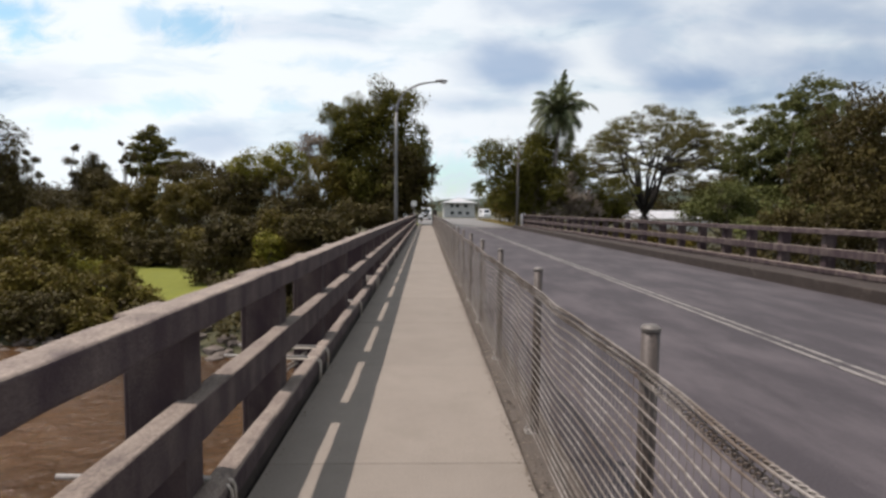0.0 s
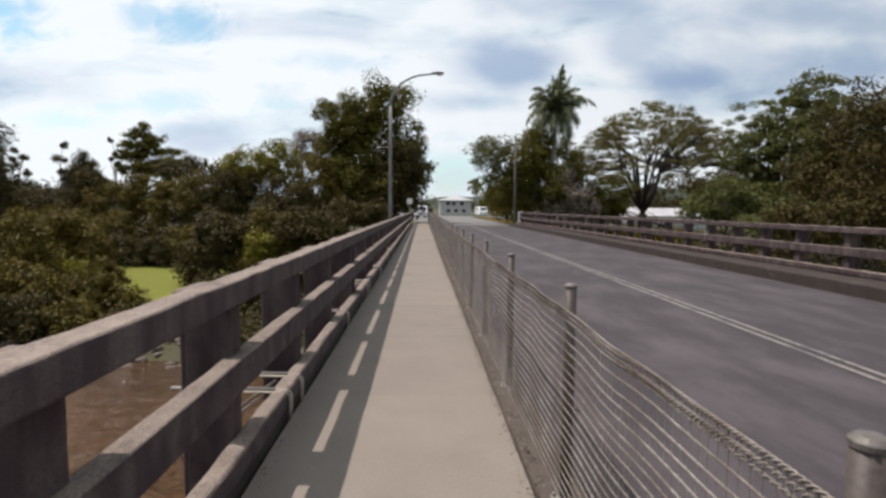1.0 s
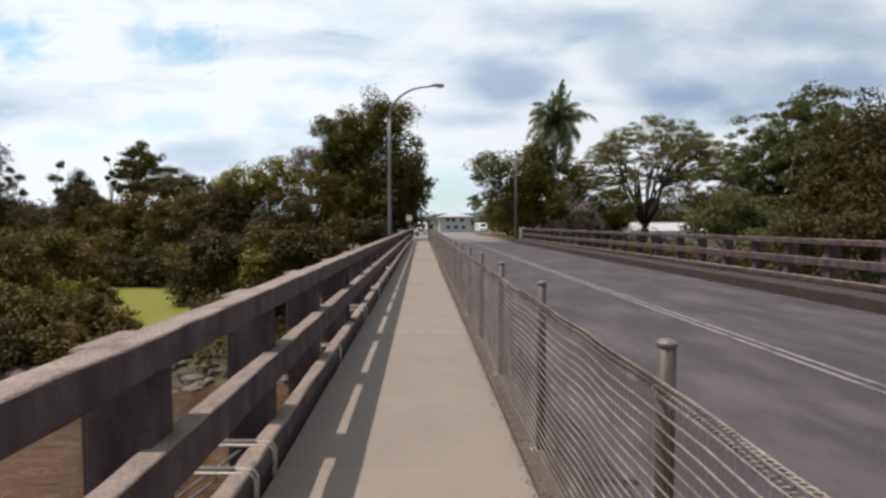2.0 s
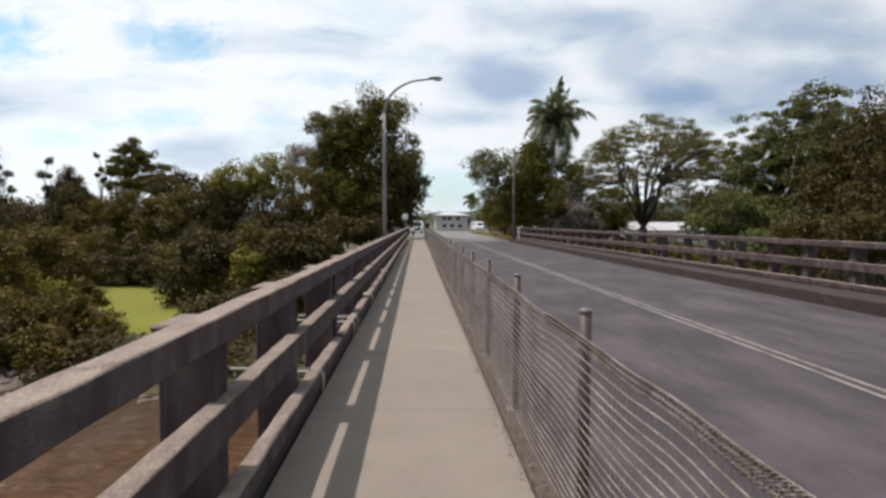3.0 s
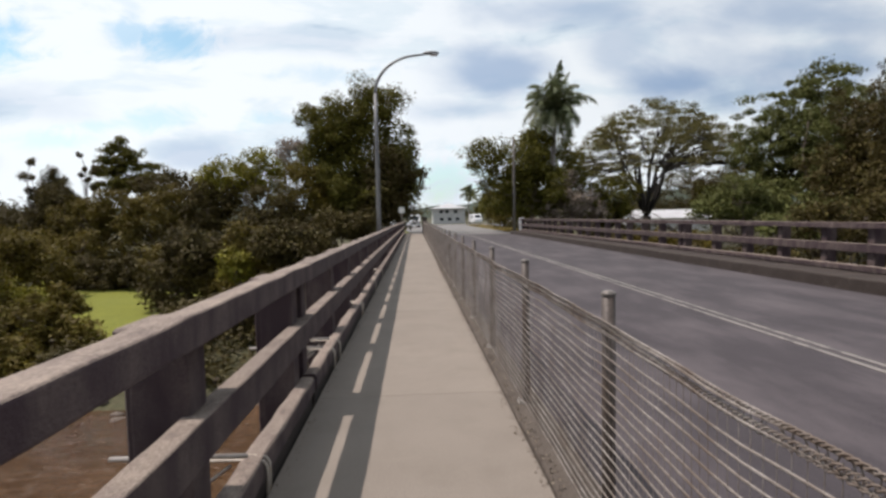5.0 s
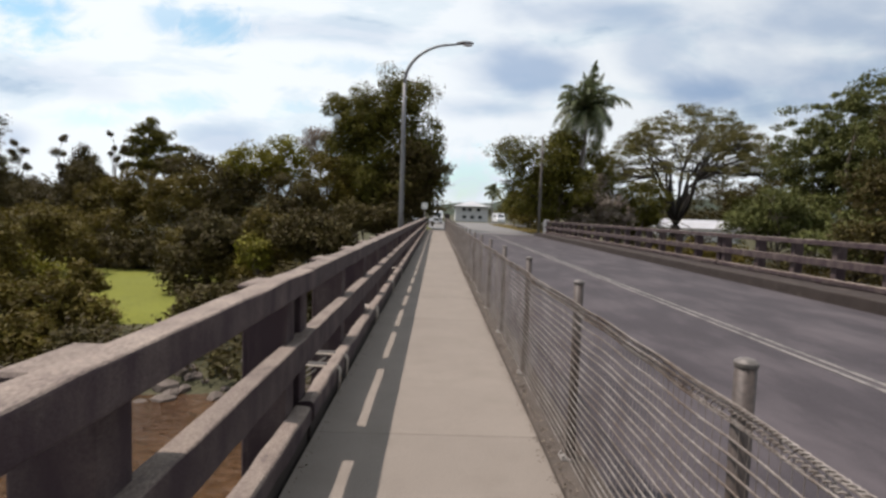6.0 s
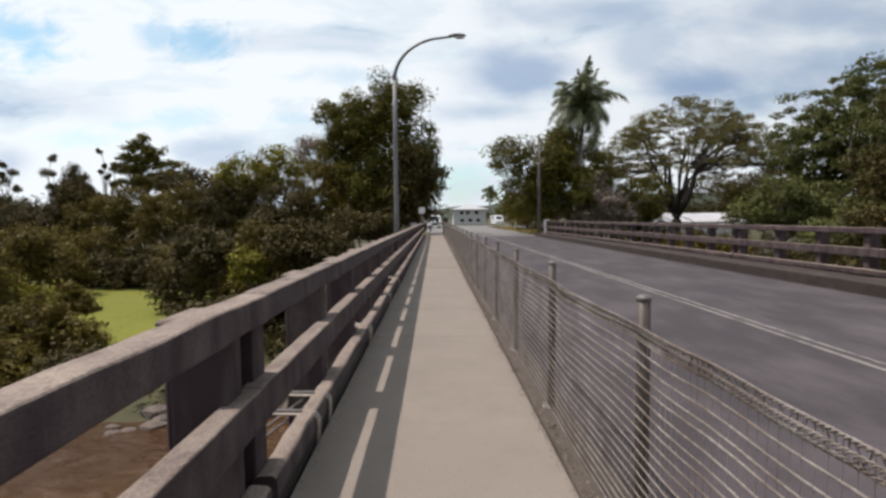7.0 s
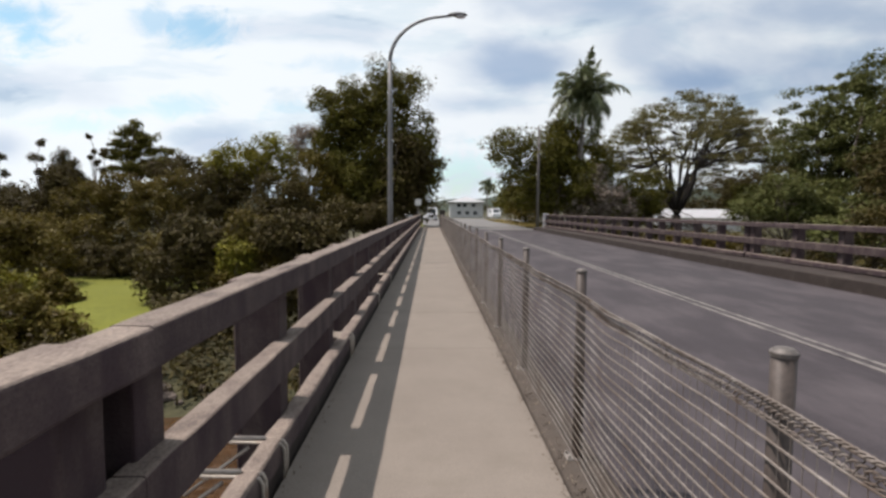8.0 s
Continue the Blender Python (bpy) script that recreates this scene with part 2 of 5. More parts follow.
M = {
    "walk": material("walkway concrete", (0.166, 0.140, 0.117), (0.214, 0.184, 0.155), 0.9, scale=1.4, fine=90, bump=0.25, stain=(0.155, 0.132, 0.108), stain_at=(0.52, 0.76), stain_scale=1.9, vary=0.04),
    "kerb": material("dirty kerb concrete", (0.048, 0.038, 0.031), (0.100, 0.081, 0.066), 0.95, scale=5, fine=70, bump=0.6, stain=(0.06, 0.05, 0.042), stain_scale=3),
    # stains are wear; the dark tint on upright faces stands in for shade
    "rail": material("weathered precast concrete", (0.104, 0.077, 0.069), (0.292, 0.240, 0.196), 0.95, scale=7, fine=85, bump=1.0, bump_dist=0.004, stain=(0.058, 0.043, 0.041), stain_at=(0.55, 0.70), stain_scale=4.5, stretch=(1, 0.6, 1), vary=0.07, side_shade=(0.034, 0.020, 0.024)),
    # grime on road kerb and pillar; painted shade on the parapet's kerb_base
    "grime_shade": material("grimy, shade-dark kerb concrete", (0.020, 0.014, 0.011), (0.042, 0.031, 0.026), 0.95, scale=3, fine=60, bump=0.6, stain=(0.07, 0.055, 0.046), stain_at=(0.56, 0.7), stain_scale=2),
    "asphalt": material("worn asphalt", (0.023, 0.018, 0.021), (0.054, 0.045, 0.050), 0.85, scale=1.1, fine=120, bump=0.4, stain=(0.084, 0.070, 0.074), stain_at=(0.46, 0.74), stain_scale=1.1, stretch=(1, 0.4, 1)),
    # paler than the bridge asphalt: low-angle sun glare put into the base colour
    "glare_asphalt": material("glare-pale asphalt", (0.11, 0.105, 0.10), (0.17, 0.162, 0.155), 0.8, scale=0.5, fine=40, bump=0.2, stain=(0.08, 0.075, 0.072), stain_scale=0.3),
    "litter": material("leaf litter and grit", (0.085, 0.068, 0.053), (0.21, 0.17, 0.135), 0.95, scale=20, fine=90, bump=0.0, islands=0.5),
    "line": material("road paint", (0.13, 0.118, 0.108), (0.23, 0.21, 0.19), 0.7, scale=9, fine=60, bump=0.2, stain=(0.06, 0.052, 0.053), stain_at=(0.50, 0.60), stain_scale=5),
    "post": material("painted steel post", (0.042, 0.032, 0.027), (0.075, 0.058, 0.049), 0.55, metal=0.1, scale=9, fine=60, bump=0.15, stain=(0.062, 0.045, 0.033), stain_scale=4),
    "galv": material("galvanised steel", (0.20, 0.182, 0.165), (0.31, 0.285, 0.26), 0.5, metal=0.2, scale=8, fine=80, bump=0.1),
    "cap": material("weathered post cap", (0.085, 0.074, 0.066), (0.145, 0.128, 0.115), 0.5, metal=0.15, scale=9, fine=60, bump=0.15),
    "wire": material("dull galvanised wire", (0.135, 0.114, 0.098), (0.300, 0.270, 0.244), 0.6, metal=0.15, scale=5, fine=40, bump=0.0, stain=(0.092, 0.063, 0.045), stain_at=(0.42, 0.62), stain_scale=3),
    "lamp": material("galvanised lamp column", (0.115, 0.115, 0.113), (0.18, 0.18, 0.177), 0.5, metal=0.2, scale=3, fine=40, bump=0.1),
    "head": material("dark lamp housing", (0.10, 0.10, 0.10), (0.16, 0.16, 0.16), 0.5, scale=5, fine=40, bump=0.05),
    "glass": material("lamp bowl", (0.5, 0.5, 0.5), (0.6, 0.6, 0.6), 0.2, scale=5, fine=40, bump=0.0),
    "rust": material("weathered pipe", (0.30, 0.26, 0.22), (0.46, 0.41, 0.35), 0.6, metal=0.3, scale=10, fine=60, bump=0.2, stain=(0.22, 0.12, 0.06), stain_scale=9),
    "grass": material("mown grass", (0.100, 0.110, 0.008), (0.152, 0.160, 0.014), 0.95, scale=0.35, fine=6, bump=0.5, bump_dist=0.06),
    "soil": material("river bank", (0.035, 0.036, 0.014), (0.07, 0.064, 0.03), 0.95, scale=0.4, fine=4, bump=0.7, bump_dist=0.1, stain=(0.09, 0.065, 0.045), stain_scale=0.3),
    "rock": material("bank rock", (0.07, 0.055, 0.045), (0.15, 0.12, 0.10), 0.9, scale=2, fine=18, bump=0.6, bump_dist=0.04),
    "bark": material("bark", (0.07, 0.055, 0.045), (0.16, 0.13, 0.10), 0.95, scale=3, fine=22, bump=0.8, bump_dist=0.03, stretch=(1, 1, 0.3)),
    "dark_bark": material("dark bark", (0.012, 0.010, 0.009), (0.032, 0.027, 0.023), 0.95, scale=3, fine=22, bump=0.8, bump_dist=0.03, stretch=(1, 1, 0.3)),
    "palm_bark": material("palm trunk", (0.15, 0.135, 0.12), (0.26, 0.235, 0.21), 0.9, scale=2, fine=14, bump=0.6, bump_dist=0.02, stretch=(0.4, 0.4, 2)),
    "pole": material("weathered timber pole", (0.09, 0.08, 0.072), (0.16, 0.145, 0.13), 0.9, scale=4, fine=40, bump=0.4, stretch=(1, 1, 0.15)),
    "white": material("white painted wall", (0.46, 0.46, 0.45), (0.56, 0.56, 0.55), 0.7, scale=0.6, fine=15, bump=0.1, stain=(0.38, 0.38, 0.37), stain_scale=0.4),
    "roof": material("pale metal roof", (0.66, 0.66, 0.68), (0.78, 0.78, 0.80), 0.5, metal=0.0, scale=0.7, fine=15, bump=0.1, stain=(0.42, 0.42, 0.43), stain_scale=0.5),
    "house_roof": material("grey white metal roof", (0.36, 0.36, 0.37), (0.46, 0.46, 0.47), 0.5, scale=0.7, fine=15, bump=0.1, stain=(0.30, 0.30, 0.31), stain_scale=0.5),
    "carwhite": material("white car paint", (0.70, 0.71, 0.72), (0.78, 0.79, 0.80), 0.25, scale=1, fine=10, bump=0.0, spec=0.5),
    "carglass": material("dark car glass", (0.015, 0.018, 0.02), (0.03, 0.035, 0.04), 0.08, scale=1, fine=10, bump=0.0, spec=0.6),
    "rubber": material("tyre rubber", (0.02, 0.02, 0.02), (0.035, 0.035, 0.035), 0.9, scale=6, fine=40, bump=0.2),
    "sign": material("sign face", (0.55, 0.54, 0.50), (0.68, 0.66, 0.62), 0.5, scale=3, fine=30, bump=0.0),
    "hill": material("wooded hill", (0.022, 0.032, 0.022), (0.042, 0.055, 0.036), 1.0, scale=0.03, fine=0.25, bump=0.8, bump_dist=2),
}
LEAF = {
    "green": material("leaf green", (0.058, 0.056, 0.010), (0.125, 0.113, 0.018), 0.6, scale=0.25, fine=1.5, bump=0.0, islands=0.28, translucent=0.22, spec=0.12),
    "dark": material("leaf dark", (0.038, 0.030, 0.010), (0.075, 0.058, 0.016), 0.6, scale=0.25, fine=1.5, bump=0.0, islands=0.28, translucent=0.18, spec=0.12),
    "olive": material("leaf olive", (0.060, 0.047, 0.009), (0.128, 0.097, 0.016), 0.6, scale=0.25, fine=1.5, bump=0.0, islands=0.26, translucent=0.22, spec=0.12),
    "yellow": material("leaf yellow green", (0.11, 0.102, 0.012), (0.19, 0.172, 0.022), 0.6, scale=0.25, fine=1.5, bump=0.0, islands=0.26, translucent=0.25, spec=0.12),
    "saman": material("leaf feathery green", (0.074, 0.070, 0.022), (0.150, 0.130, 0.045), 0.6, scale=0.2, fine=1.2, bump=0.0, islands=0.26, translucent=0.35, spec=0.12),
    "palm": material("palm frond", (0.085, 0.105, 0.048), (0.175, 0.195, 0.095), 0.45, scale=0.3, fine=2, bump=0.0, islands=0.35, translucent=0.2, spec=0.4),
    "grey": material("leaf grey green", (0.061, 0.068, 0.021), (0.130, 0.137, 0.041), 0.6, scale=0.25, fine=1.5, bump=0.0, islands=0.28, translucent=0.22, spec=0.12),
    "straw": material("dry grass", (0.17, 0.13, 0.045), (0.28, 0.22, 0.085), 0.8, scale=0.3, fine=2, bump=0.0, islands=0.3, translucent=0.2, spec=0.1),
    "dry": material("dry twigs and leaf", (0.16, 0.125, 0.10), (0.26, 0.21, 0.17), 0.8, scale=0.3, fine=2, bump=0.0, islands=0.35, translucent=0.15, spec=0.2),
}

water_mat = bpy.data.materials.new("muddy river water")
water_mat.use_nodes = True
_n, _l = water_mat.node_tree.nodes, water_mat.node_tree.links
_b = _n["Principled BSDF"]
_b.inputs["Roughness"].default_value = 0.1
_b.inputs["IOR"].default_value = 1.33
_g = _n.new("ShaderNodeNewGeometry")
_mp = _n.new("ShaderNodeMapping")
_mp.inputs["Scale"].default_value = (1.0, 1.5, 1.0)
_mp.inputs["Rotation"].default_value = (0, 0, radians(20))
_l.new(_g.outputs["Position"], _mp.inputs["Vector"])
_n1, _n2 = _n.new("ShaderNodeTexNoise"), _n.new("ShaderNodeTexNoise")
_n1.inputs["Scale"].default_value, _n1.inputs["Detail"].default_value = 1.3, 8
_n1.inputs["Distortion"].default_value = 1.3
_n2.inputs["Scale"].default_value, _n2.inputs["Detail"].default_value = 0.12, 4
_l.new(_mp.outputs[0], _n1.inputs["Vector"])
_l.new(_mp.outputs[0], _n2.inputs["Vector"])
_r = _n.new("ShaderNodeValToRGB")
_r.color_ramp.elements[0].position, _r.color_ramp.elements[0].color = 0.35, (0.050, 0.023, 0.007, 1)
_r.color_ramp.elements[1].position, _r.color_ramp.elements[1].color = 0.65, (0.086, 0.042, 0.015, 1)
_l.new(_n2.outputs["Fac"], _r.inputs[0])
_l.new(_r.outputs[0], _b.inputs["Base Color"])
_bp = _n.new("ShaderNodeBump")
_bp.inputs["Strength"].default_value, _bp.inputs["Distance"].default_value = 1.0, 0.45
_l.new(_n1.outputs["Fac"], _bp.inputs["Height"])
_l.new(_bp.outputs[0], _b.inputs["Normal"])


# ---- mesh helpers ----
def mesh_from(name, verts, faces, mat, smooth=False):
    me = bpy.data.meshes.new(name)
    me.from_pydata([tuple(v) for v in verts], [], [tuple(f) for f in faces])
    me.materials.append(mat)
    if smooth:
        me.polygons.foreach_set("use_smooth", [True] * len(me.polygons))
    me.update()
    return me


def hang(ob, parent):
    ob.parent = parent
    return ob


def part(name, bm, mat, parent=None, label="", smooth=False):
    """Links a bmesh as one mesh object under a thing or under a part."""
    bmesh.ops.recalc_face_normals(bm, faces=bm.faces)
    me = bpy.data.meshes.new(name)
    bm.to_mesh(me)
    bm.free()
    me.materials.append(mat)
    if smooth:
        me.polygons.foreach_set("use_smooth", [True] * len(me.polygons))
    ob = new(name, me)
    if parent is not None:
        ob.parent = parent
    return tagged(ob, label)


def shared(name, me, parent, m=None, label=""):
    """One more piece on a mesh that alike pieces share."""
    ob = new(name, me)
    ob.parent = parent
    if m is not None:
        ob.matrix_basis = m
    return tagged(ob, label)


def box(bm, x0, x1, y0, y1, z0, z1, bevel=0.0, seg=1):
    r = bmesh.ops.create_cube(bm, size=1.0)
    vs = r["verts"]
    for v in vs:
        v.co = Vector(((x0 + x1) / 2 + v.co.x * (x1 - x0), (y0 + y1) / 2 + v.co.y * (y1 - y0), (z0 + z1) / 2 + v.co.z * (z1 - z0)))
    if bevel:
        es = list({e for v in vs for e in v.link_edges})
        bmesh.ops.bevel(bm, geom=es, offset=bevel, segments=seg, affect="EDGES", profile=0.6)
    return bm


def tube_data(points, radii, sides=8, caps=True, base=0):
    """Vertices and faces of a tube along points."""
    pts = [Vector(p) for p in points]
    if not hasattr(radii, "__len__"):
        radii = [radii] * len(pts)
    vs, fs = [], []
    ref = Vector((0.13, 0.31, 0.94))
    for i, p in enumerate(pts):
        d = (pts[min(i + 1, len(pts) - 1)] - pts[max(i - 1, 0)]).normalized()
        if abs(d.dot(ref)) > 0.95:
            ref = Vector((1, 0, 0))
        a = d.cross(ref).normalized()
        b = d.cross(a)
        for k in range(sides):
            w = 2 * math.pi * k / sides
            vs.append(p + (a * math.cos(w) + b * math.sin(w)) * radii[i])
    for i in range(len(pts) - 1):
        for k in range(sides):
            k2 = (k + 1) % sides
            fs.append((base + i * sides + k, base + i * sides + k2, base + (i + 1) * sides + k2, base + (i + 1) * sides + k))
    if caps:
        fs.append(tuple(base + k for k in reversed(range(sides))))
        fs.append(tuple(base + (len(pts) - 1) * sides + k for k in range(sides)))
    return vs, fs


def tubes_mesh(name, specs, mat, sides=8, caps=True):
    vs, fs = [], []
    for points, radii in specs:
        v, f = tube_data(points, radii, sides, caps, len(vs))
        vs += v
        fs += f
    return mesh_from(name, vs, fs, mat, smooth=True)


def rounded(w, h, r, n=3):
    """A rounded rectangle of width w and height h about its centre."""
    out = []
    for cx, cy, a0 in ((w / 2 - r, h / 2 - r, 0), (-w / 2 + r, h / 2 - r, 90), (-w / 2 + r, -h / 2 + r, 180), (w / 2 - r, -h / 2 + r, 270)):
        for i in range(n + 1):
            a = radians(a0 + 90 * i / n)
            out.append((cx + r * math.cos(a), cy + r * math.sin(a)))
    return out


def rough_beam(name, w, h, length, mat, r=0.02, step=0.12, rough=0.004, seed=0.0):
    """A cast beam along +y from the origin, its section centred, with worn edges."""
    prof = rounded(w, h, r)
    n, k = max(2, int(length / step)), len(prof)
    vs, fs = [], []
    for i in range(n + 1):
        y = length * i / n
        for x, z in prof:
            q = Vector((x * 9 + seed, y * 3.1, z * 9))
            vs.append((x + rough * noise.noise(q), y, z + rough * noise.noise(q + Vector((7, 3, 1))) * 1.2))
    for i in range(n):
        for j in range(k):
            j2 = (j + 1) % k
            fs.append((i * k + j, (i + 1) * k + j, (i + 1) * k + j2, i * k + j2))
    fs.append(tuple(range(k)))
    fs.append(tuple(n * k + j for j in reversed(range(k))))
    me = mesh_from(name, vs, fs, mat, smooth=False)
    bm = bmesh.new()
    bm.from_mesh(me)
    bmesh.ops.recalc_face_normals(bm, faces=bm.faces)
    bm.to_mesh(me)
    bm.free()
    return me


def thing(name, label, category, group="", kind="", at=(0, 0, 0)):
    ob = new(name)
    ob.location = at
    ob.empty_display_size = 0.2
    return tagged(ob, label, category, group, kind)


# ---- ground, river, bridge deck ----
BRIDGE_END = 58.03
WATER_Z = -6.0


def ground_z(x, y):
    shore = 26.5 + 0.10 * (-12 - x) + 2.2 * noise.noise(Vector((x * 0.08, 1.7, 0)))
    s = y - shore
    if s < 0:
        z = max(-8.5, -6.2 + s * 0.35)
    elif s < 9:
        z = -6.2 + s * 0.185
    else:
        z = -4.535 + min(3.4, max(0.0, (s - 30) * 0.05))
    z += 0.25 * noise.noise(Vector((x * 0.11, y * 0.11, 3.0)))
    # approach bank at the bridge end
    along = min(1.0, max(0.0, (y - (BRIDGE_END - 9)) / 9))
    top = -0.26 if along >= 1 else -6.5 + 6.24 * along
    off = max(0.0, abs(x - 4.6) - 7.4)
    bank = top - off * 0.42
    road_z = max(z, bank) if y > BRIDGE_END - 9.5 else z
    if y > BRIDGE_END - 0.5 and off <= 0:
        road_z = -0.26
    if y > 92:
        k = min(1, (y - 92) / 30)
        road_z = road_z * (1 - k) + (-0.26) * k if off > 0 else road_z
    return road_z


def axis_steps(stops):
    out = []
    for a, b, st in stops:
        n = max(1, int(round((b - a) / st)))
        out += [a + (b - a) * i / n for i in range(n)]
    return out + [stops[-1][1]]


gx = axis_steps([(-2600, -200, 300), (-200, -70, 12), (-70, 70, 2.0), (70, 200, 12), (200, 2600, 300)])
gy = axis_steps([(-1200, -60, 200), (-60, 15, 8), (15, 130, 1.6), (130, 240, 10), (240, 3600, 400)])
g_vs = [(x, y, ground_z(x, y)) for y in gy for x in gx]
g_fs, g_ix = [], []
for j in range(len(gy) - 1):
    for i in range(len(gx) - 1):
        a = j * len(gx) + i
        g_fs.append((a, a + 1, a + 1 + len(gx), a + len(gx)))
        cx, cy = (gx[i] + gx[i + 1]) / 2, (gy[j] + gy[j + 1]) / 2
        lawn = -40 < cx < -12 and 33.5 < cy < 56 and g_vs[a][2] > -5.4
        verge = BRIDGE_END < cy < 100 and -3.0 < cx < 13.5
        g_ix.append(1 if (lawn or verge) else 0)
g_me = mesh_from("ground", g_vs, g_fs, M["soil"], smooth=True)
g_me.materials.append(M["grass"])
g_me.polygons.foreach_set("material_index", g_ix)
tagged(new("ground", g_me), "overgrown river bank with a mown lawn", "ground", kind="structure")

river_me = mesh_from("water", [(-900, -700, WATER_Z), (900, -700, WATER_Z), (900, 70, WATER_Z), (-900, 70, WATER_Z)], [(0, 1, 2, 3)], water_mat)
tagged(new("water", river_me), "muddy brown river with rippled surface", "river", kind="structure")

Y0 = -6.6
# carriageway
bm = bmesh.new()
nseg = 60
for i in range(nseg):
    ya, yb = Y0 - 30 + (BRIDGE_END - Y0 + 30) * i / nseg, Y0 - 30 + (BRIDGE_END - Y0 + 30) * (i + 1) / nseg
    xs = (0.86, 4.95, 9.5)
    zs = (-0.16, -0.12, -0.17)
    for k in range(2):
        bm.faces.new([bm.verts.new(c) for c in ((xs[k], ya, zs[k]), (xs[k + 1], ya, zs[k + 1]), (xs[k + 1], yb, zs[k + 1]), (xs[k], yb, zs[k]))])
bmesh.ops.remove_doubles(bm, verts=bm.verts, dist=0.001)
road = part("road", bm, M["asphalt"])
tagged(road, "worn grey asphalt bridge carriageway", "road", kind="structure")
# road beyond the bridge, widening into a junction; its pale colour holds the glare
bm = bmesh.new()
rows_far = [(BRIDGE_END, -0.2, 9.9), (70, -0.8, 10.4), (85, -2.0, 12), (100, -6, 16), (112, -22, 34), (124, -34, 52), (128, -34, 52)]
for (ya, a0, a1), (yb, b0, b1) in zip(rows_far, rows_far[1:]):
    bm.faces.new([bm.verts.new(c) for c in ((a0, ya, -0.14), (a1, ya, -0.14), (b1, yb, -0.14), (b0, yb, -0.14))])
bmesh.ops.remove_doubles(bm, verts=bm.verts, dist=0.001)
tagged(part("road_approach", bm, M["glare_asphalt"]), "grey asphalt road leading to a junction", "road", kind="structure")
# deck slab that carries road and walkway
bm = bmesh.new()
box(bm, -1.55, 10.95, Y0 - 30, BRIDGE_END, -0.75, -0.20)
tagged(part("bridge_deck", bm, M["kerb"]), "concrete bridge deck", "bridge", kind="structure")
for px in (0.6, 3.6, 6.6, 9.4):
    bm = bmesh.new()
    box(bm, px - 0.25, px + 0.25, Y0 - 30, BRIDGE_END, -1.9, -0.76, 0.02)
    tagged(part("girder", bm, M["kerb"]), "concrete girder under the bridge deck", "girder", kind="structure")
for py in (-6.6, 9.5, 25.6, 41.7):
    bm = bmesh.new()
    box(bm, -1.3, 10.7, py - 0.5, py + 0.5, -9.0, -1.91, 0.05)
    tagged(part("bridge_pier", bm, M["kerb"]), "concrete pier standing in the river", "pier", kind="structure")
bm = bmesh.new()
box(bm, -2.2, 11.4, BRIDGE_END, BRIDGE_END + 0.7, -7.0, -0.22, 0.02)
tagged(part("abutment", bm, M["kerb"]), "concrete abutment at the bridge end", "abutment", kind="structure")

# centre lines
for k, cx in enumerate((4.85, 5.05)):
    bm = bmesh.new()
    z = -0.114
    prev = None
    for i in range(161):
        y = Y0 - 20 + (104 + 20 - Y0) * i / 160
        zz = z if y < BRIDGE_END else -0.132
        wob = 0.006 * noise.noise(Vector((y * 2.0, cx, 0)))
        cur = (bm.verts.new((cx - 0.042 + wob, y, zz)), bm.verts.new((cx + 0.042 + wob, y, zz)))
        if prev:
            bm.faces.new((prev[0], prev[1], cur[1], cur[0]))
        prev = cur
    tagged(part("road_marking", bm, M["line"]), "worn white centre line on the road", "road marking", group="centre lines", kind="structure")


# ---- walkway ----
walkway = thing("walkway", "pale concrete footway along the bridge", "pavement", kind="structure")
SLAB = 2.25
slab_me = None
WALK_END = 60.8
k = 0
y = 9.8 - SLAB * 11
bm = bmesh.new()
box(bm, -1.19, 0.55, 0.001, SLAB - 0.001, -0.19, 0.0, 0.003)
bmesh.ops.recalc_face_normals(bm, faces=bm.faces)
slab_me = bpy.data.meshes.new("slab")
bm.to_mesh(slab_me)
bm.free()
slab_me.materials.append(M["walk"])
while y < WALK_END:
    shared("slab", slab_me, walkway, pose(0, y, 0.0015 * ((k * 7) % 3 - 1)))
    y += SLAB
    k += 1
# kerb strip under the mesh fence
beam = rough_beam("fence_kerb", 0.30, 0.30, WALK_END - Y0 + 20, M["kerb"], 0.03, 0.2, 0.012)
fk = new("fence_kerb", beam)
fk.matrix_basis = pose(0.707, Y0 - 20, -0.115)
tagged(fk, "stained concrete kerb beneath the mesh fence", "kerb", kind="structure")


# ---- parapets ----
JOINTS = [9.73 + 16.1 * i for i in range(-2, 4)]
POSTS_AT = (0.09, 1.87, 3.67, 5.44, 7.05, 8.52, 10.22, 11.93, 13.73, 15.81)  # along each span, doubled at the joints


